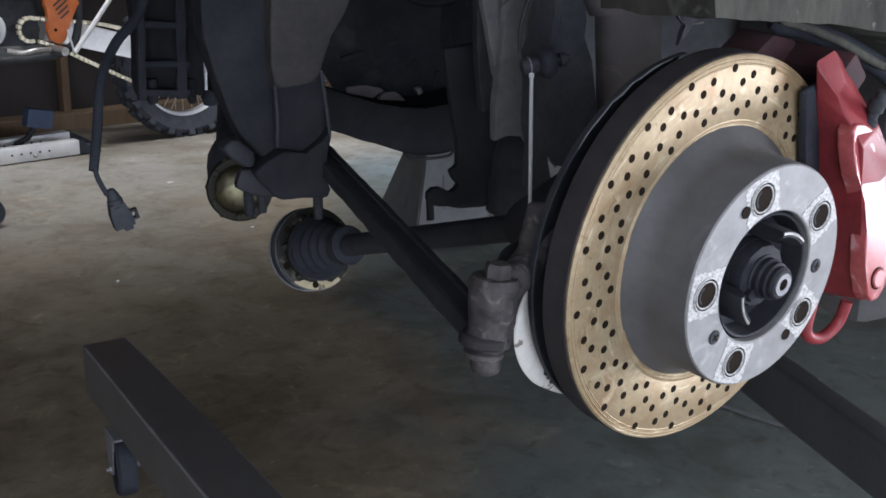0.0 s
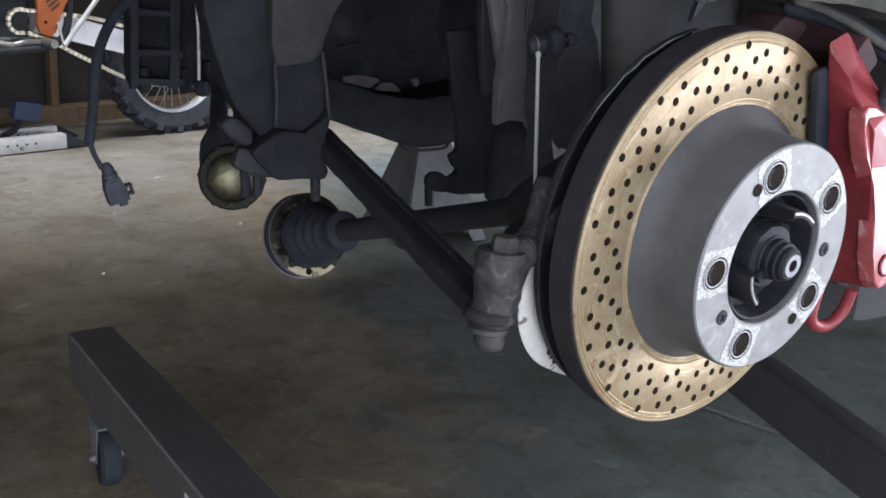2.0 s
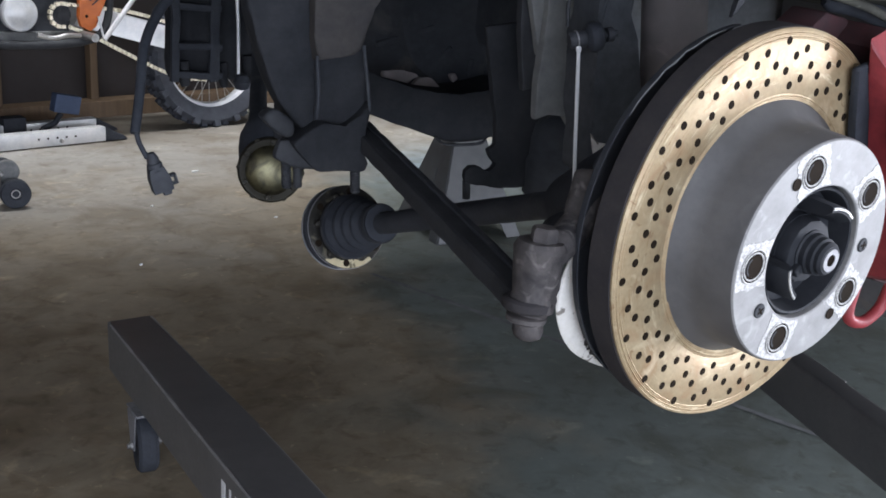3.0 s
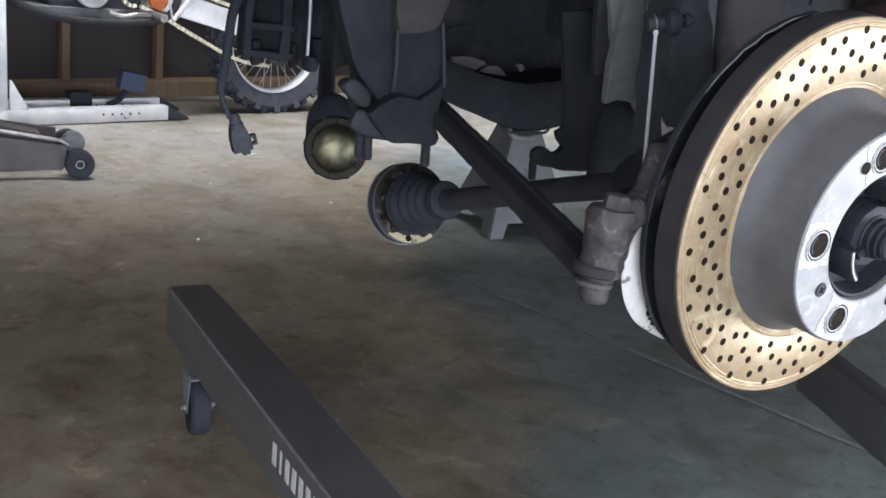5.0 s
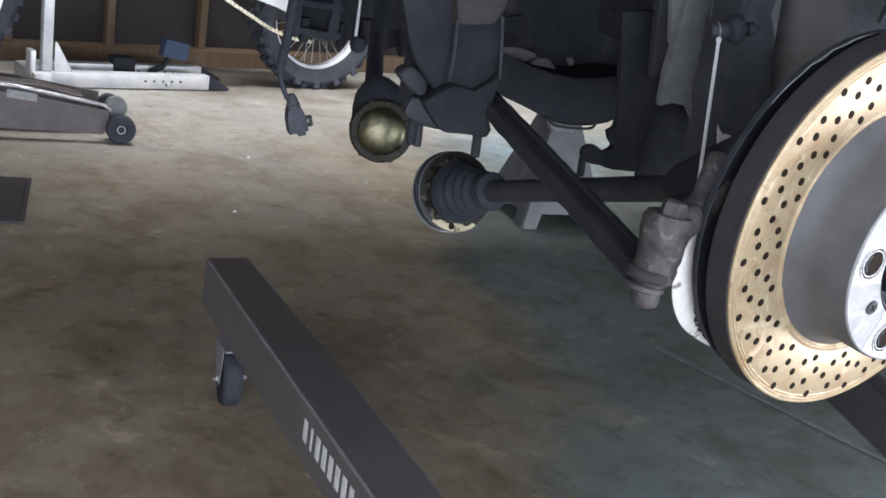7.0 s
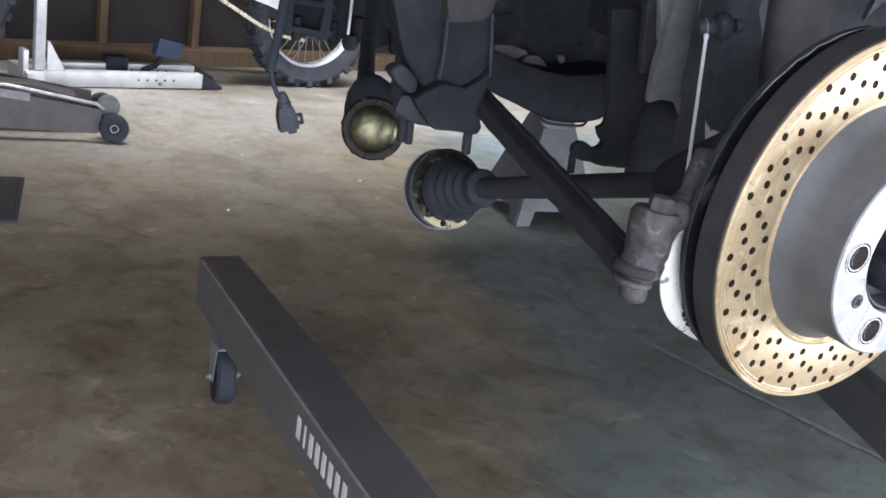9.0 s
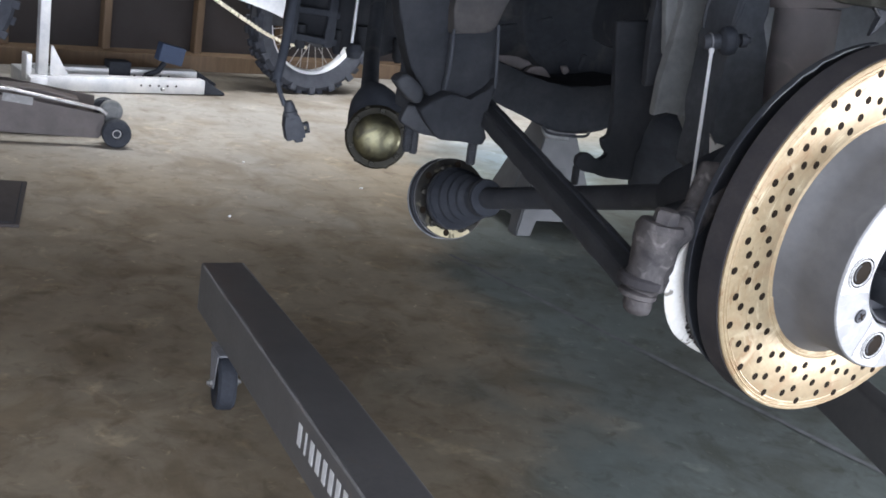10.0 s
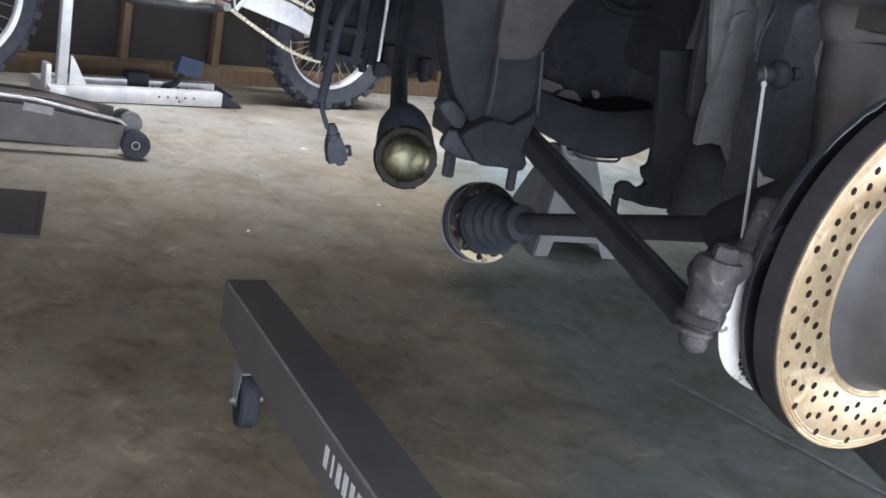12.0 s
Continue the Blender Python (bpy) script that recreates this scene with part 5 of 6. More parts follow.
def car_body():
    root = thing("car_body", "dark underside of a lifted car with bare wheel arch", "car", pose(0, 0, 0))
    bm = bmesh.new()
    box(bm, (2.7, 1.62, 0.30), pose(2.15, 1.86, 0.845), 0.03)
    box(bm, (0.30, 1.0, 0.25), pose(0.68, 2.05, 0.88), 0.04)
    part("floor_pan", bm, M_UNDER, root, "dark coated floor pan")
    bm = bmesh.new()
    box(bm, (0.50, 0.40, 0.36), pose(1.02, 1.74, 0.850), 0.05, 3)
    roughen(bm, 0.010, 16, 0.035)
    part("gearbox_tunnel", bm, M_UNDER, root, "dark crusted tunnel beside the gearbox")
    bm = bmesh.new()
    slab(bm, [(-0.60, 1.10), (-0.60, 1.26), (-0.50, 1.38), (0.15, 1.46), (0.70, 1.58), (1.35, 1.88), (2.10, 1.96), (2.80, 1.78), (3.40, 1.52), (4.10, 1.40), (4.22, 1.28), (4.22, 1.10), (4.10, 1.075), (-0.52, 1.075)], 1.86, pose(0, 2.25, 0, 90, 0, 0), 0.05, 3)
    part("rear_shell", bm, M_CRANE, root, "dark painted body shell with sloping roofline")
    bm = bmesh.new()
    box(bm, (2.6, 0.14, 0.26), pose(2.2, 2.61, 0.62), 0.02)
    part("far_sill", bm, M_CRANE, root, "dark far side sill")
    bm = bmesh.new()
    box(bm, (0.10, 0.10, 0.12), pose(1.44, 2.47, 0.73), 0.01)
    part("jacking_point", bm, M_UNDER, root)
    bm = bmesh.new()
    slab(bm, [(0.62, 0.70), (0.64, 0.86), (0.68, 1.2), (3.4, 1.2), (3.4, 0.55), (0.92, 0.55), (0.74, 0.62)], 0.03, pose(0, 1.06, 0, 90, 0, 0), 0.008)
    part("inner_arch_wall", bm, M_ARCH, root)
    bm = bmesh.new()
    line = curve([(0.47, 0, 0.864), (0.52, 0, 0.862), (0.58, 0, 0.857), (0.65, 0, 0.847), (0.72, 0, 0.835), (0.80, 0, 0.80), (0.87, 0, 0.72), (0.91, 0, 0.60)], 5)
    rows = []
    for p in line:  # arched sheet over the wheel
        rows.append([bm.verts.new((p.x, y, p.z + dz)) for y, dz in ((0.47, 0.0), (0.52, -0.003), (0.60, -0.004), (0.60, 0.012), (0.50, 0.012), (0.494, 0.06), (0.494, 0.14), (0.486, 0.14))])
    for p, q in zip(rows, rows[1:]):
        for j in range(8):
            bm.faces.new((p[j], q[j], q[(j + 1) % 8], p[(j + 1) % 8]))
    bm.faces.new(rows[0])
    bm.faces.new(rows[-1])
    roughen(bm, 0.0030, 30, 0.02)
    part("arch_liner", bm, M_LINER, root, "dusty grey wheel arch liner")
    bm = bmesh.new()
    slab(bm, [(0.30, 1.0), (0.50, 1.0), (0.64, 0.99), (0.80, 0.95), (0.92, 0.85), (0.99, 0.68), (1.02, 0.46), (1.15, 0.44), (3.3, 0.44), (3.3, 1.35), (-0.3, 1.35), (-0.25, 1.10)], 0.02, pose(0, 0.40, 0, 90, 0, 0), 0.004)
    part("side_panel", bm, M_CRANE, root, "dark car side panel round the wheel arch")
    bm = bmesh.new()
    box(bm, (2.2, 0.26, 0.40), pose(2.09, 0.88, 0.655), 0.02)
    part("sill_box", bm, M_CRANE, root, "dark painted side sill")
    bm = bmesh.new()
    tube(bm, curve([(0.580, 0.53, 0.853), (0.612, 0.52, 0.847), (0.656, 0.515, 0.830), (0.694, 0.51, 0.810), (0.717, 0.51, 0.788), (0.734, 0.515, 0.735), (0.74, 0.53, 0.64)], 6), [0.005] + [0.0085] * 36, 16)
    part("arch_hose", bm, M_RUBBER, root, "black rubber edging along the liner")
    bm = bmesh.new()
    tube(bm, curve([(0.560, 0.500, 0.8575), (0.5736, 0.500, 0.8550), (0.5914, 0.500, 0.8506), (0.610, 0.500, 0.8445), (0.629, 0.500, 0.8378), (0.649, 0.500, 0.8290), (0.670, 0.500, 0.8205), (0.692, 0.502, 0.8140), (0.712, 0.506, 0.798)], 5), [0.0015] + [0.0034] * 39 + [0.0020], 12)
    part("liner_lip", bm, M_LINER, root, "rolled dusty lip of the arch liner")
    bm = bmesh.new()
    tube(bm, curve([(0.4850, 0.526, 0.8640), (0.4895, 0.526, 0.8575), (0.4960, 0.526, 0.8540), (0.5110, 0.526, 0.8548)], 5), 0.0007, 8)
    part("bright_edge", bm, M_STEEL, root, "bare metal edge of the tab")
    bm = bmesh.new()
    slab(bm, [(0.485, 0.866), (0.489, 0.858), (0.495, 0.8535), (0.491, 0.846), (0.4885, 0.8385), (0.4925, 0.843), (0.4965, 0.8475), (0.500, 0.8515), (0.504, 0.856), (0.504, 0.866)], 0.005, pose(0, 0.53, 0, 90, 0, 0), 0.001)
    roughen(bm, 0.0012, 90, 0.006)
    part("torn_tab", bm, M_DUSTY, root, "torn grey liner tab")
    bm = bmesh.new()
    box(bm, (0.20, 0.30, 0.20), pose(0.43, 0.88, 0.985), 0.03)
    box(bm, (0.62, 0.30, 0.10), pose(0.80, 0.70, 0.930), 0.03)
    roughen(bm, 0.012, 20, 0.03)
    part("strut_tower", bm, M_ARCH, root, "dark crusted strut tower")
    return root


drive_shaft()
hanging_shaft()
control_arm()
wheel_carrier()
stabiliser_link()
shock_absorber()
subframe_bracket()
gearbox()
trailing_link()
mount_bracket()
wiring()
far_suspension()
car_body()

# ---- garage things ----


def crane_leg(far, near, w, h, top, label, caster, worn, sleeve=0.0):
    """A box-section leg from its far end to its near end, with a wheel under the far end. worn: span and side of the
    pale edge line.
    """
    far, near = Vector((*far, 0)), Vector((*near, 0))
    d = near - far
    m = Matrix.Translation(far) @ pose(0, 0, 0, 0, 0, math.degrees(math.atan2(d.y, d.x)))
    root = thing("engine_crane_leg", label, "engine crane", m, "engine crane legs")
    n = d.length
    bm = bmesh.new()
    plan = [(0, -w / 2), (n, -w / 2), (n, w / 2)]
    if sleeve:  # the wider outer section begins with a step on one side
        plan += [(n, w / 2 + 0.0095), (sleeve + 0.004, w / 2 + 0.0095), (sleeve, w / 2)]
        plan.remove((n, w / 2))
    slab(bm, plan + [(0, w / 2)], h, pose(0, 0, top - h), 0.007, 4)
    beam = part("beam", bm, M_CRANE, root, "dark grey painted box-section beam")
    # pale line that paints the bevel's highlight along with worn paint
    bm = bmesh.new()
    x0, x1, side = worn
    edge = [(x0 + (x1 - x0) * k / 59, side * (w / 2 - 0.0016), top - 0.0016) for k in range(60)]
    tube(bm, edge, [0.0019 + 0.0006 * math.sin(1.7 * k) * math.sin(0.31 * k) for k in range(60)], 8)
    part("worn_highlit_edge", bm, M_HATFACE, beam, "pale line for worn paint and the highlight along the edge")
    if caster:
        cx = caster
        bm = bmesh.new()
        for s in (-1, 1):
            slab(bm, [(-0.020, 0.105), (0.024, 0.105), (0.012, 0.040), (-0.006, 0.040)], 0.0025, pose(cx, -0.030 + s * 0.019, 0, 90, 0, 0), 0.0005, 1)
        box(bm, (0.06, 0.06, 0.004), pose(cx, -0.020, 0.107), 0.001, 1)
        fork = part("caster_fork", bm, M_DUSTY_STEEL, root, "zinc caster fork")
        bm = bmesh.new()
        lathe(bm, [(0.0, -0.013), (0.022, -0.013), (0.026, -0.016), (0.045, -0.016), (0.0495, -0.011), (0.0500, 0.0), (0.0495, 0.011), (0.045, 0.016), (0.026, 0.016), (0.022, 0.013), (0.0, 0.013)], n=40)
        part("caster_wheel", bm, M_RUBBER, root, "black caster wheel").matrix_local = pose(cx + 0.003, -0.030, 0.0500, 0, 0, -8) @ pose(0, 0, 0, 90, 0, 0)
        for s in (-1, 1):
            bm = bmesh.new()
            lathe(bm, [(0.007, 0), (0.007, 0.005), (0.004, 0.006), (0.004, 0.009), (0, 0.009)], n=6)
            part("axle_nut", bm, M_STEEL, fork).matrix_local = pose(cx + 0.003, -0.030 + s * 0.0205, 0.047, 90 if s < 0 else -90, 0, 0)
    return root, w, top


leg, leg_w, leg_top = crane_leg((0.2885, 1.735), (0.402, 0.20), 0.080, 0.092, 0.200, "dark grey engine crane leg with white print, standing on a caster", 0.175, (0.02, 1.5, -1), 0.485)
# worn white print along the leg's side: one block for each sign
for k, (w, h) in enumerate(((0.020, 0.030), (0.009, 0.030), (0.020, 0.030), (0.020, 0.030), (0.019, 0.030), (0.020, 0.030), (0.020, 0.030), (0.019, 0.03))):
    bm = bmesh.new()
    x = 0.578 + 0.0250 * k
    box(bm, (w * 0.70, 0.0006, h * 1.08), pose(x - 0.004, -leg_w / 2 - 0.0004, leg_top - 0.0385))
    part("print_bar", bm, M_WHITE, leg, "white printed bar", smooth=False)
crane_leg((1.332, 1.283), (1.107, 0.303), 0.046, 0.092, 0.200, "dark grey engine crane leg reaching under the lifted car", 0.62, (0.115, 0.215, 1))


def jack_stand():
    root = thing("jack_stand", "grey steel jack stand holding the car up", "jack stand", pose(1.435, 2.690, 0, 0, 0, 2))
    for a in range(4):
        bm = bmesh.new()
        slab(bm, [(-0.137, 0.0), (-0.092, 0.0), (-0.075, 0.045), (0.075, 0.045), (0.092, 0.0), (0.137, 0.0), (0.047, 0.31), (-0.047, 0.31)], 0.004, pose(0, 0, 0, 0, 0, 90 * a) @ pose(0, -0.137, 0, 73, 0, 0), 0.001, 1)
        side = part("side_plate", bm, M_JACKSTAND, root, "pressed grey steel side")
        bm = bmesh.new()
        slab(bm, [(-0.030, 0.10), (0.030, 0.10), (0.018, 0.20), (-0.018, 0.20)], 0.003, pose(0, 0, 0, 0, 0, 90 * a) @ pose(0, -0.137, 0, 73, 0, 0) @ pose(0, 0, 0.003), 0.0012, 2)
        part("pressed_panel", bm, M_JACKSTAND, side)
    bm = bmesh.new()
    tube(bm, [(0, 0, 0.12), (0, 0, 0.64)], 0.024, 20)
    part("post", bm, M_DUSTY, root)
    bm = bmesh.new()
    slab(bm, [(-0.06, 0.0), (0.06, 0.0), (0.06, 0.05), (0.045, 0.05), (0.03, 0.02), (-0.03, 0.02), (-0.045, 0.05), (-0.06, 0.05)], 0.06, pose(0, 0.03, 0.63, 90, 0, 0), 0.003)
    part("saddle", bm, M_DUSTY, root)
    bm = bmesh.new()
    tube(bm, curve([(-0.074, -0.062, 0.318), (-0.072, -0.068, 0.305), (-0.060, -0.070, 0.288), (-0.036, -0.070, 0.281), (0.012, -0.070, 0.281)], 5), 0.0085, 12)
    part("rolled_collar", bm, M_LINK, root, "pale rolled collar at the top of the stand")
    return root


def floor_jack():
    root = thing("floor_jack", "grey-brown trolley jack on iron wheels", "floor jack", pose(0.262, 3.275, 0, 0, 0, 2))
    w = 0.285
    for y in (0.012, w - 0.012):
        bm = bmesh.new()
        slab(bm, [(-0.62, 0.030), (-0.05, 0.022), (-0.036, 0.040), (-0.036, 0.098), (-0.30, 0.135), (-0.62, 0.150)], 0.006, pose(0, y, 0, 90, 0, 0), 0.0015, 1)
        part("side_plate", bm, M_JACK, root, "grey-brown painted side plate")
    bm = bmesh.new()
    tube(bm, [(-0.62, 0.012, 0.172), (-0.30, 0.012, 0.153), (-0.05, 0.012, 0.112), (-0.030, 0.012, 0.098)], 0.006, 12)
    part("top_rail", bm, M_STEEL, root, "bright worn top rail")
    bm = bmesh.new()
    slab(bm, [(-0.60, 0.06), (-0.20, 0.06), (-0.10, 0.085), (-0.10, 0.115), (-0.22, 0.14), (-0.60, 0.16)], 0.07, pose(0, w / 2 + 0.035, 0, 90, 0, 0), 0.008)
    part("lift_arm", bm, M_JACK, root)
    bm = bmesh.new()
    box(bm, (0.085, 0.0012, 0.024), pose(-0.285, 0.0048, 0.128, 0, 6, 0))
    part("warning_label", bm, M_HATFACE, root, "pale worn warning label", smooth=False)
    bm = bmesh.new()
    tube(bm, [(0, -0.01, 0.044), (0, w + 0.01, 0.044)], 0.010, 14)
    part("front_axle", bm, M_STEEL, root)
    wheel = None
    for y in (-0.004, w + 0.004):
        m = pose(0, y, 0.044, 90, 0, 0)
        if wheel is None:
            bm = bmesh.new()
            lathe(bm, [(0.0, -0.010), (0.014, -0.010), (0.018, -0.016), (0.040, -0.017), (0.0435, -0.013), (0.0435, 0.013), (0.040, 0.017), (0.018, 0.016), (0.014, 0.010), (0.0, 0.010)], n=36)
            wheel = part("jack_wheel", bm, M_RUBBER, root, "black iron jack wheel")
            wheel.matrix_local = m
            bm = bmesh.new()
            lathe(bm, [(0.013, 0), (0.013, 0.004), (0.0105, 0.004), (0.0105, 0.0)], n=24, closed=True)
            part("wheel_cap", bm, M_STEEL, wheel, "bright wheel cap").matrix_local = pose(0, 0, 0.010)
        else:
            shared("jack_wheel", wheel, root, m)
    bm = bmesh.new()
    lathe(bm, [(0.0, -0.014), (0.030, -0.014), (0.034, -0.010), (0.034, 0.010), (0.030, 0.014), (0, 0.014)], n=28)
    part("tow_roller", bm, M_LINK, root).matrix_local = pose(-0.012, 0.05, 0.10, 90, 0, 0)
    for y in (0.02, w - 0.02):
        bm = bmesh.new()
        lathe(bm, [(0, -0.011), (0.024, -0.011), (0.026, 0), (0.024, 0.011), (0, 0.011)], n=24)
        part("rear_caster", bm, M_RUBBER, root).matrix_local = pose(-0.58, y, 0.026, 90, 0, 0)
    return root


def floor_mat():
    bm = bmesh.new()
    pts = [(0.0, 0.0), (-0.028, -0.36), (-0.55, -0.35), (-0.56, 0.02)]
    slab(bm, pts, 0.008, None, 0.002, 2)
    root = thing("floor_mat", "dark brown workshop mat lying flat on the concrete", "mat", pose(-0.005, 2.832, 0))
    part("mat_sheet", bm, M_MAT, root)
    for x0, y0, x1, y1 in ((-0.012, -0.015, -0.038, -0.345), (-0.045, -0.345, -0.54, -0.335)):
        bm = bmesh.new()
        tube(bm, [(x0, y0, 0.008), (x1, y1, 0.008)], 0.0015, 6)
        part("stitched_edge", bm, M_RUBBER, root)
    return root


def bike_stand():
    root = thing("motorcycle_stand", "silver aluminium motorcycle stand with black end caps and a blue pedal", "motorcycle stand", ROOM @ pose(1.045, 3.86, 0))
    for y, x0, x1, z in ((0.0, 0.0, 0.675, 0.004), (0.145, 0.06, 0.705, 0.010)):
        bm = bmesh.new()
        box(bm, (x1 - x0, 0.05, 0.055), pose((x0 + x1) / 2, y, z + 0.0275), 0.004)
        rail = part("base_rail", bm, M_ALU, root, "square aluminium rail")
        for k in range(5):
            bm = bmesh.new()
            lathe(bm, [(0.0042, 0), (0.0042, 0.0006), (0, 0.0006)], n=12)
            part("pin_hole", bm, M_HOLE, rail).matrix_local = pose(x1 - 0.26 + 0.035 * k, y - 0.0251, z + 0.030, 90, 0, 0)
        bm = bmesh.new()
        slab(bm, [(0, 0.0), (0.088, 0.0), (0.082, 0.010), (0.0, 0.056)], 0.052, pose(x1, y + 0.026, z, 90, 0, 0), 0.003)
        part("end_cap", bm, M_RUBBER, root, "black wedge end cap")
    bm = bmesh.new()
    lathe(bm, [(0.008, 0), (0.008, 0.010), (0.005, 0.014), (0, 0.014)], n=14)
    part("lock_pin", bm, M_STEEL, root).matrix_local = pose(0.50, -0.025, 0.022, 90, 0, 0)
    bm = bmesh.new()
    box(bm, (0.06, 0.24, 0.05), pose(0.03, 0.07, 0.03), 0.004)
    part("cross_foot", bm, M_ALU, root)
    bm = bmesh.new()
    box(bm, (0.036, 0.036, 0.62), pose(0.052, 0.0, 0.37), 0.004)
    part("upright_post", bm, M_ALU, root, "square aluminium post")
    bm = bmesh.new()
    slab(bm, [(0.078, 0.060), (0.145, 0.060), (0.135, 0.075), (0.085, 0.165), (0.078, 0.165)], 0.006, pose(0, -0.008, 0, 90, 0, 0), 0.001, 1)
    part("gusset", bm, M_ALU, root)
    bm = bmesh.new()
    box(bm, (0.02, 0.06, 0.09), pose(0.005, 0.02, 0.085), 0.004)
    part("foot_bracket", bm, M_ALU, root)
    bm = bmesh.new()
    box(bm, (0.085, 0.065, 0.075), pose(0.385, 0.145, 0.055), 0.006)
    part("slide_block", bm, M_RUBBER, root, "black slide block on the rail")
    bm = bmesh.new()
    tube(bm, [(0.48, 0.10, 0.045), (0.53, 0.10, 0.065), (0.555, 0.10, 0.10)], 0.011, 12)
    part("pedal_lever", bm, M_RUBBER, root)
    bm = bmesh.new()
    box(bm, (0.10, 0.05, 0.070), pose(0.575, 0.10, 0.135, 0, 12, 0), 0.005)
    part("pedal_pad", bm, M_BLUE, root, "dull blue pedal pad")
    return root


def spoked_wheel(root, name, m, radius, rim_r, tyre_w):
    """A wheel whose axle is the local z."""
    bm = bmesh.new()
    lathe(bm, [(rim_r - 0.004, -tyre_w * 0.30), (rim_r + 0.02, -tyre_w * 0.46), (radius - 0.028, -tyre_w * 0.5), (radius - 0.012, -tyre_w * 0.36), (radius - 0.009, 0), (radius - 0.012, tyre_w * 0.36), (radius - 0.028, tyre_w * 0.5), (rim_r + 0.02, tyre_w * 0.46), (rim_r - 0.004, tyre_w * 0.30)], n=72, closed=True)
    wheel = part(name, bm, M_TYRE, root, "worn knobbly tyre on a silver spoked rim")
    wheel.matrix_local = m
    knob = None
    for k in range(36):
        a = 10 * k
        for y in ((-0.42, 0.0, 0.42) if k % 2 else (-0.22, 0.22)):
            out = radius - (0.010 if abs(y) > 0.3 else 0.004)
            m_knob = pose(0, 0, 0, 0, 0, a) @ pose(out - 0.006, 0, tyre_w * y * 1.06, 0, -40 * y, 0)
            if knob is None:
                bm = bmesh.new()
                box(bm, (0.030, 0.029, tyre_w * 0.23), None, 0.003, 1)
                knob = part("tread_knob", bm, M_TYRE, wheel)
                knob.matrix_local = m_knob
            else:
                shared("tread_knob", knob, wheel, m_knob)
    bm = bmesh.new()
    lathe(bm, [(rim_r - 0.016, -0.018), (rim_r - 0.004, -0.026), (rim_r + 0.008, -0.030), (rim_r + 0.008, 0.030), (rim_r - 0.004, 0.026), (rim_r - 0.016, 0.018), (rim_r - 0.020, 0.0)], n=72, closed=True)
    part("rim", bm, M_RIM, wheel, "silver rim")
    bm = bmesh.new()
    lathe(bm, [(0, -0.05), (0.03, -0.05), (0.03, -0.035), (0.022, -0.03), (0.022, 0.03), (0.03, 0.035), (0.03, 0.05), (0, 0.05)], n=28)
    part("hub", bm, M_DUSTY, wheel)
    spoke = None
    for k in range(36):
        a, b, side = 10 * k, 10 * k + (28 if k % 2 else -28), (0.035 if k % 4 < 2 else -0.035)
        p, q = Vector((*polar(0.029, b), side)), Vector((*polar(rim_r - 0.016, a), side * 0.25))
        if spoke is None:
            bm = bmesh.new()
            tube(bm, [(0, 0, 0), (0, 0, (q - p).length)], 0.0018, 6)
            spoke = part("spoke", bm, M_STEEL, wheel)
            spoke.matrix_local = frame_z(p, q - p)
        else:
            shared("spoke", spoke, wheel, frame_z(p, q - p))
    return wheel


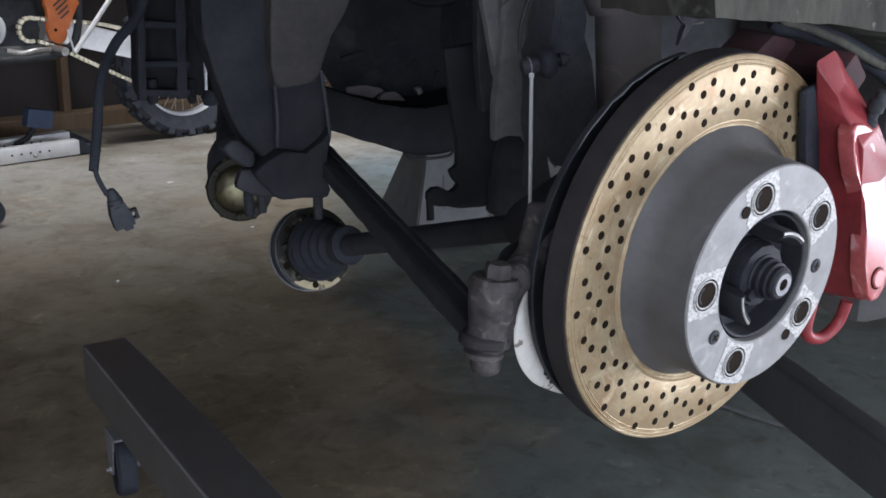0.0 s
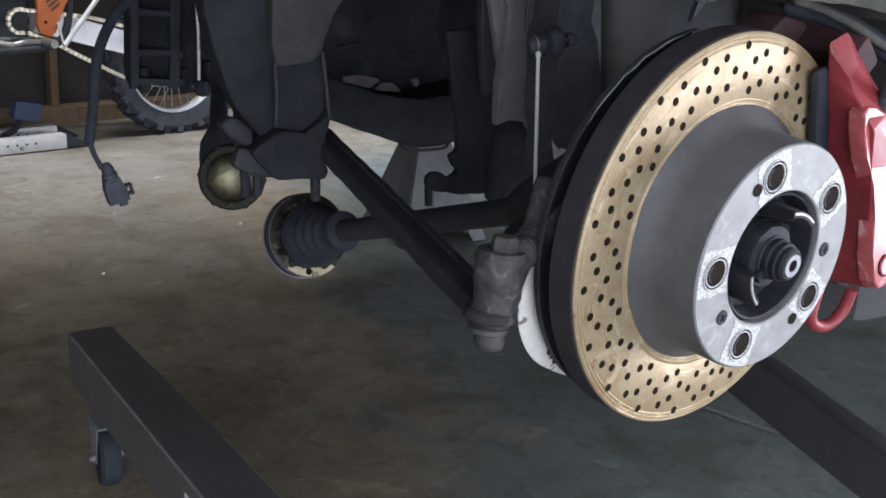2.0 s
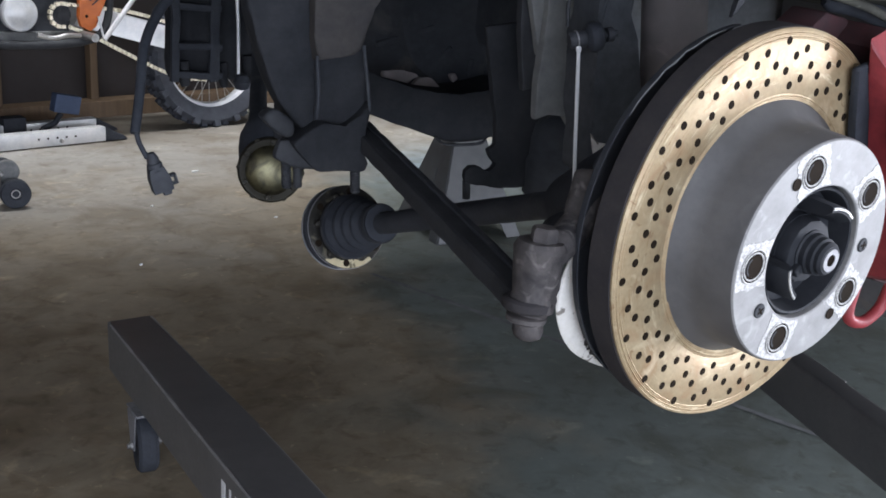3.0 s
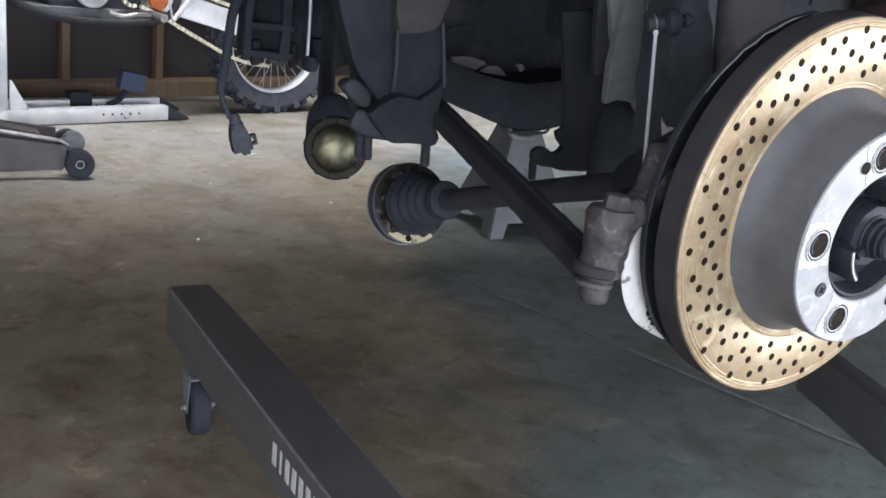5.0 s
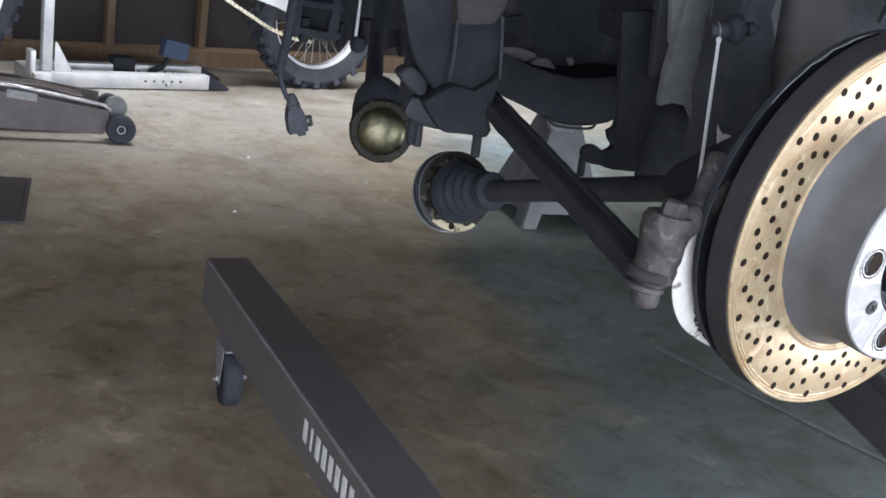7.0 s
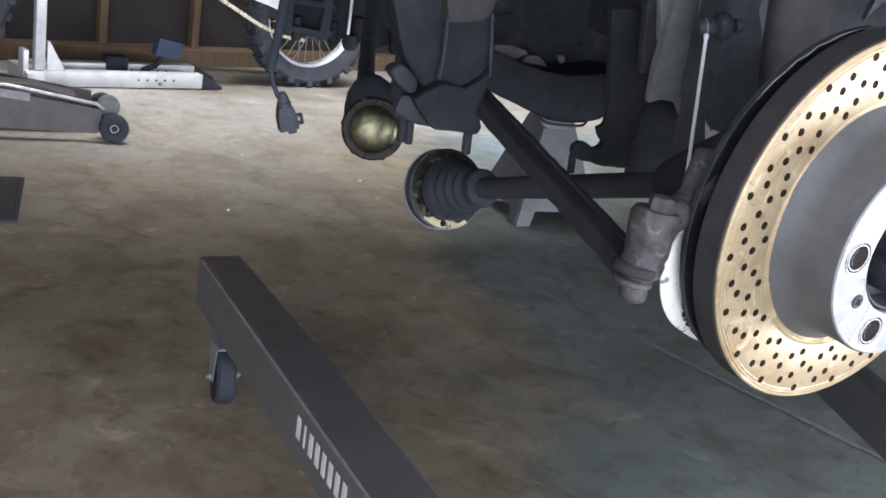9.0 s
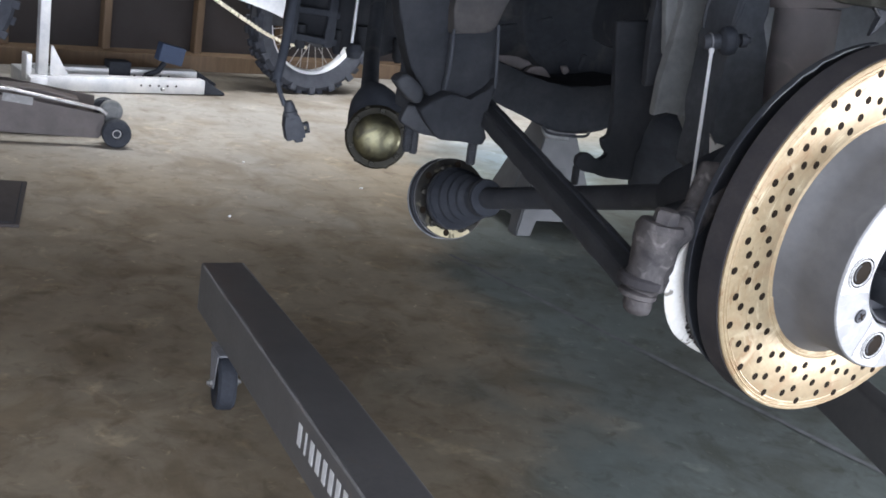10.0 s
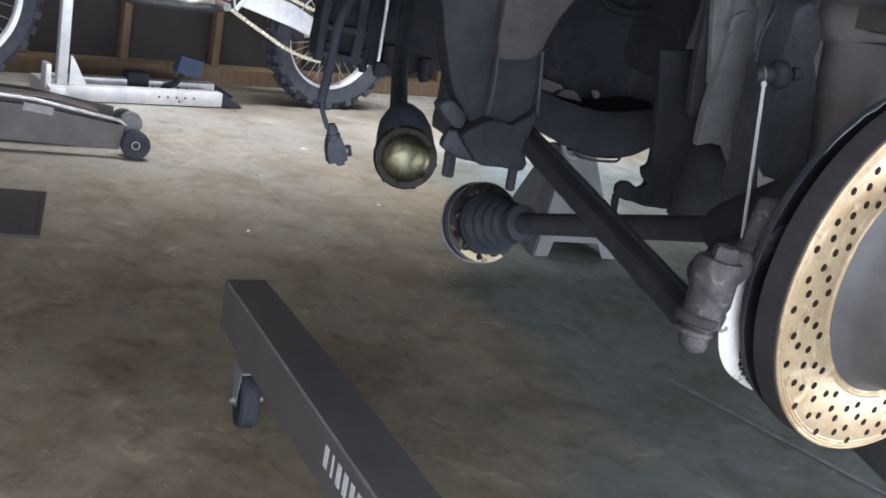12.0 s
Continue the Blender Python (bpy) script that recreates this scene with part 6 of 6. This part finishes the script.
def dirt_bike():
    root = thing("dirt_bike", "orange and silver dirt bike parked along the garage wall", "motorcycle", ROOM @ pose(-0.012, 3.99, 0))
    spoked_wheel(root, "rear_wheel", pose(2.255, -0.03, 0.292, 90, 0, 0), 0.292, 0.215, 0.11)
    spoked_wheel(root, "front_wheel", pose(0.705, -0.03, 0.345, 90, 0, 0), 0.345, 0.280, 0.085)
    for y in (-0.085, 0.125):
        bm = bmesh.new()
        slab(bm, [(1.66, 0.430), (1.70, 0.500), (1.78, 0.492), (2.02, 0.424), (2.22, 0.335), (2.27, 0.295), (2.22, 0.262), (2.02, 0.335), (1.75, 0.408)], 0.03, pose(0, y + 0.015, 0, 90, 0, 0), 0.006)
        part("swingarm", bm, M_ALU, root, "cast aluminium swingarm")
    # chain: single links along the sprockets' common line
    loop = []
    for k in range(14):
        loop.append((1.604 + 0.042 * math.cos(radians(80 + 200 * k / 13)), 0.474 + 0.042 * math.sin(radians(80 + 200 * k / 13))))
    low = [(1.64, 0.428), (1.72, 0.395), (1.80, 0.352), (1.90, 0.300), (2.00, 0.250), (2.10, 0.216), (2.20, 0.202)]
    top = [(1.63, 0.512), (1.77, 0.495), (1.90, 0.474), (2.05, 0.430), (2.20, 0.384)]
    link = None
    for line in (curve([(x, 0, z) for x, z in loop], 2), curve([(x, 0, z) for x, z in low], 8), curve([(x, 0, z) for x, z in top], 8)):
        total, at = 0.0, 0.0
        for p, q in zip(line, line[1:]):
            seg = (q - p).length
            while at <= total + seg:
                c = p.lerp(q, (at - total) / seg)
                d = q - p
                m = pose(c.x, -0.098, c.z, 0, -math.degrees(math.atan2(d.z, d.x)), 0)
                if link is None:
                    bm = bmesh.new()
                    for s in (-1, 1):
                        slab(bm, [(-0.0085, 0.0), (-0.007, 0.006), (-0.004, 0.0075), (0.0, 0.005), (0.004, 0.0075), (0.007, 0.006), (0.0085, 0.0), (0.007, -0.006), (0.004, -0.0075), (0.0, -0.005), (-0.004, -0.0075), (-0.007, -0.006)], 0.003, pose(0, 0.0015 + s * 0.008, 0, 90, 0, 0))
                    box(bm, (0.0085, 0.016, 0.0060), pose(0.0, 0, 0), 0.002, 1)
                    link = part("chain_link", bm, M_CHAIN, root, "gold chain link", smooth=False)
                    link.matrix_local = m
                else:
                    shared("chain_link", link, root, m)
                at += 0.0205
            total += seg
    for x, z, r in ((1.604, 0.474, 0.036), (2.255, 0.292, 0.088)):
        bm = bmesh.new()
        lathe(bm, [(r * 0.45, -0.002), (r, -0.002), (r, 0.002), (r * 0.45, 0.002)], n=40, closed=True)
        lathe(bm, [(0, -0.004), (r * 0.5, -0.004), (r * 0.5, 0.004), (0, 0.004)], n=24)
        part("sprocket", bm, M_DUSTY, root).matrix_local = pose(x, -0.098, z, 90, 0, 0)
    bm = bmesh.new()
    slab(bm, [(1.660, 0.625), (1.700, 0.605), (1.785, 0.585), (1.790, 0.560), (1.745, 0.495), (1.728, 0.430), (1.705, 0.415), (1.668, 0.432), (1.658, 0.470), (1.672, 0.52), (1.655, 0.56)], 0.022, pose(0, -0.10, 0, 90, 0, 0), 0.006)
    guard = part("sprocket_guard", bm, M_ORANGE, root, "orange plastic guard with dark slots")
    for k in range(4):
        bm = bmesh.new()
        box(bm, (0.062 - 0.006 * k, 0.003, 0.0055), pose(1.712 + 0.006 * k, -0.1232, 0.575 - 0.017 * k, 0, -38, 0), 0.001, 1)
        part("guard_slot", bm, M_DUSTY, guard, smooth=False)
    bm = bmesh.new()
    lathe(bm, [(0.006, 0), (0.006, 0.002), (0, 0.002)], n=12)
    part("guard_bolt", bm, M_HOLE, guard).matrix_local = pose(1.690, -0.1222, 0.470, 90, 0, 0)
    for name, pts, r, mat in (
        ("subframe_tube", [(1.748, -0.14, 0.385), (1.84, -0.13, 0.49), (1.99, -0.11, 0.66), (2.12, -0.10, 0.80)], 0.009, M_ALU),
        ("brace_rod", [(1.745, -0.142, 0.390), (1.730, -0.135, 0.47)], 0.004, M_ALU),
        ("gear_lever", [(1.49, -0.15, 0.412), (1.55, -0.15, 0.398), (1.60, -0.145, 0.405), (1.66, -0.13, 0.402)], 0.009, M_STEEL),
        ("foot_peg", [(1.68, -0.10, 0.400), (1.69, -0.19, 0.398)], 0.016, M_STEEL),
        ("frame_rail", [(1.02, -0.10, 0.62), (1.15, -0.10, 0.45), (1.32, -0.10, 0.385), (1.55, -0.10, 0.368), (1.72, -0.10, 0.385), (1.78, -0.10, 0.45), (1.80, -0.09, 0.62)], 0.016, M_DUSTY),
        ("fork_leg", [(0.690, -0.10, 0.345), (0.90, -0.10, 0.80)], 0.024, M_DUSTY),
    ):
        bm = bmesh.new()
        tube(bm, curve(pts, 5), r, 12)
        part(name, bm, mat, root)
    bm = bmesh.new()
    box(bm, (0.36, 0.16, 0.20), pose(1.48, 0.02, 0.50), 0.03, 3)
    roughen(bm, 0.008, 22, 0.03)
    engine = part("engine_case", bm, M_BLACK, root, "dark greasy engine case")
    bm = bmesh.new()
    lathe(bm, [(0.064, -0.02), (0.064, 0.008), (0.058, 0.014), (0.040, 0.015), (0.036, 0.018), (0.0, 0.018)], n=40)
    part("ignition_cover", bm, M_ALU, engine, "round silver engine cover").matrix_local = pose(1.452, -0.095, 0.482, 90, 0, 0)
    bm = bmesh.new()
    slab(bm, [(1.18, 0.43), (1.30, 0.375), (1.72, 0.368), (1.75, 0.385), (1.70, 0.41), (1.30, 0.42)], 0.22, pose(0, 0.13, 0, 90, 0, 0), 0.008)
    part("skid_plate", bm, M_LINK, root, "scratched dull skid plate")
    bm = bmesh.new()
    box(bm, (0.16, 0.012, 0.11), pose(2.03, -0.05, 0.33), 0.01)
    part("chain_guide", bm, M_DUSTY, root)
    bm = bmesh.new()
    box(bm, (0.40, 0.20, 0.28), pose(1.52, 0.02, 0.72), 0.05, 3)
    part("cylinder_block", bm, M_BLACK, root)
    bm = bmesh.new()
    box(bm, (0.75, 0.22, 0.16), pose(1.55, 0.02, 0.90), 0.05, 3)
    part("tank_and_seat", bm, M_ORANGE, root, "orange tank and dark seat")
    return root


jack_stand()
floor_jack()
floor_mat()
bike_stand()
dirt_bike()

# a saw-cut joint in the slab
bm = bmesh.new()
a, b = Vector((1.025, 2.37)), Vector((1.80, 0.27))
d = (b - a).normalized()
nrm = Vector((-d.y, d.x))
rnd = random.Random(4)
left, right = [], []
for k in range(61):
    p = a.lerp(b, k / 60) + nrm * rnd.uniform(-0.0015, 0.0015)
    w = 0.0060 + rnd.uniform(0, 0.004)
    left.append(bm.verts.new((*(p + nrm * w), 0.0012)))
    right.append(bm.verts.new((*(p - nrm * w), 0.0012)))
for k in range(60):
    bm.faces.new((left[k], left[k + 1], right[k + 1], right[k]))
M_JOINT = material("joint_filler", (0.26, 0.266, 0.268), 0.8, 0.0, (0.150, 0.154, 0.157), 9, 0.4, 6)
tagged(part("floor_joint", bm, M_JOINT, None, smooth=False), "pale filled joint line across the concrete floor", "floor joint", kind="structure")

# crumbs of paint on the slab
for x, y, r, a in ((0.878, 3.587, 0.013, 20), (0.641, 3.177, 0.007, 70), (0.49, 2.62, 0.005, 40), (0.96, 2.95, 0.006, 10)):
    bm = bmesh.new()
    slab(bm, [(r * (1 + 0.4 * math.sin(3.7 * k + a)) * math.cos(k * 0.9), 0.6 * r * (1 + 0.3 * math.cos(2.9 * k + a)) * math.sin(k * 0.9)) for k in range(7)], 0.004, None, 0.001, 1)
    crumb = part("paint_flake", bm, M_WHITE)
    crumb.matrix_world = pose(x, y, 0.0, 0, 0, a)
    tagged(crumb, "pale flake of paint lying on the concrete floor", "debris", "floor debris")
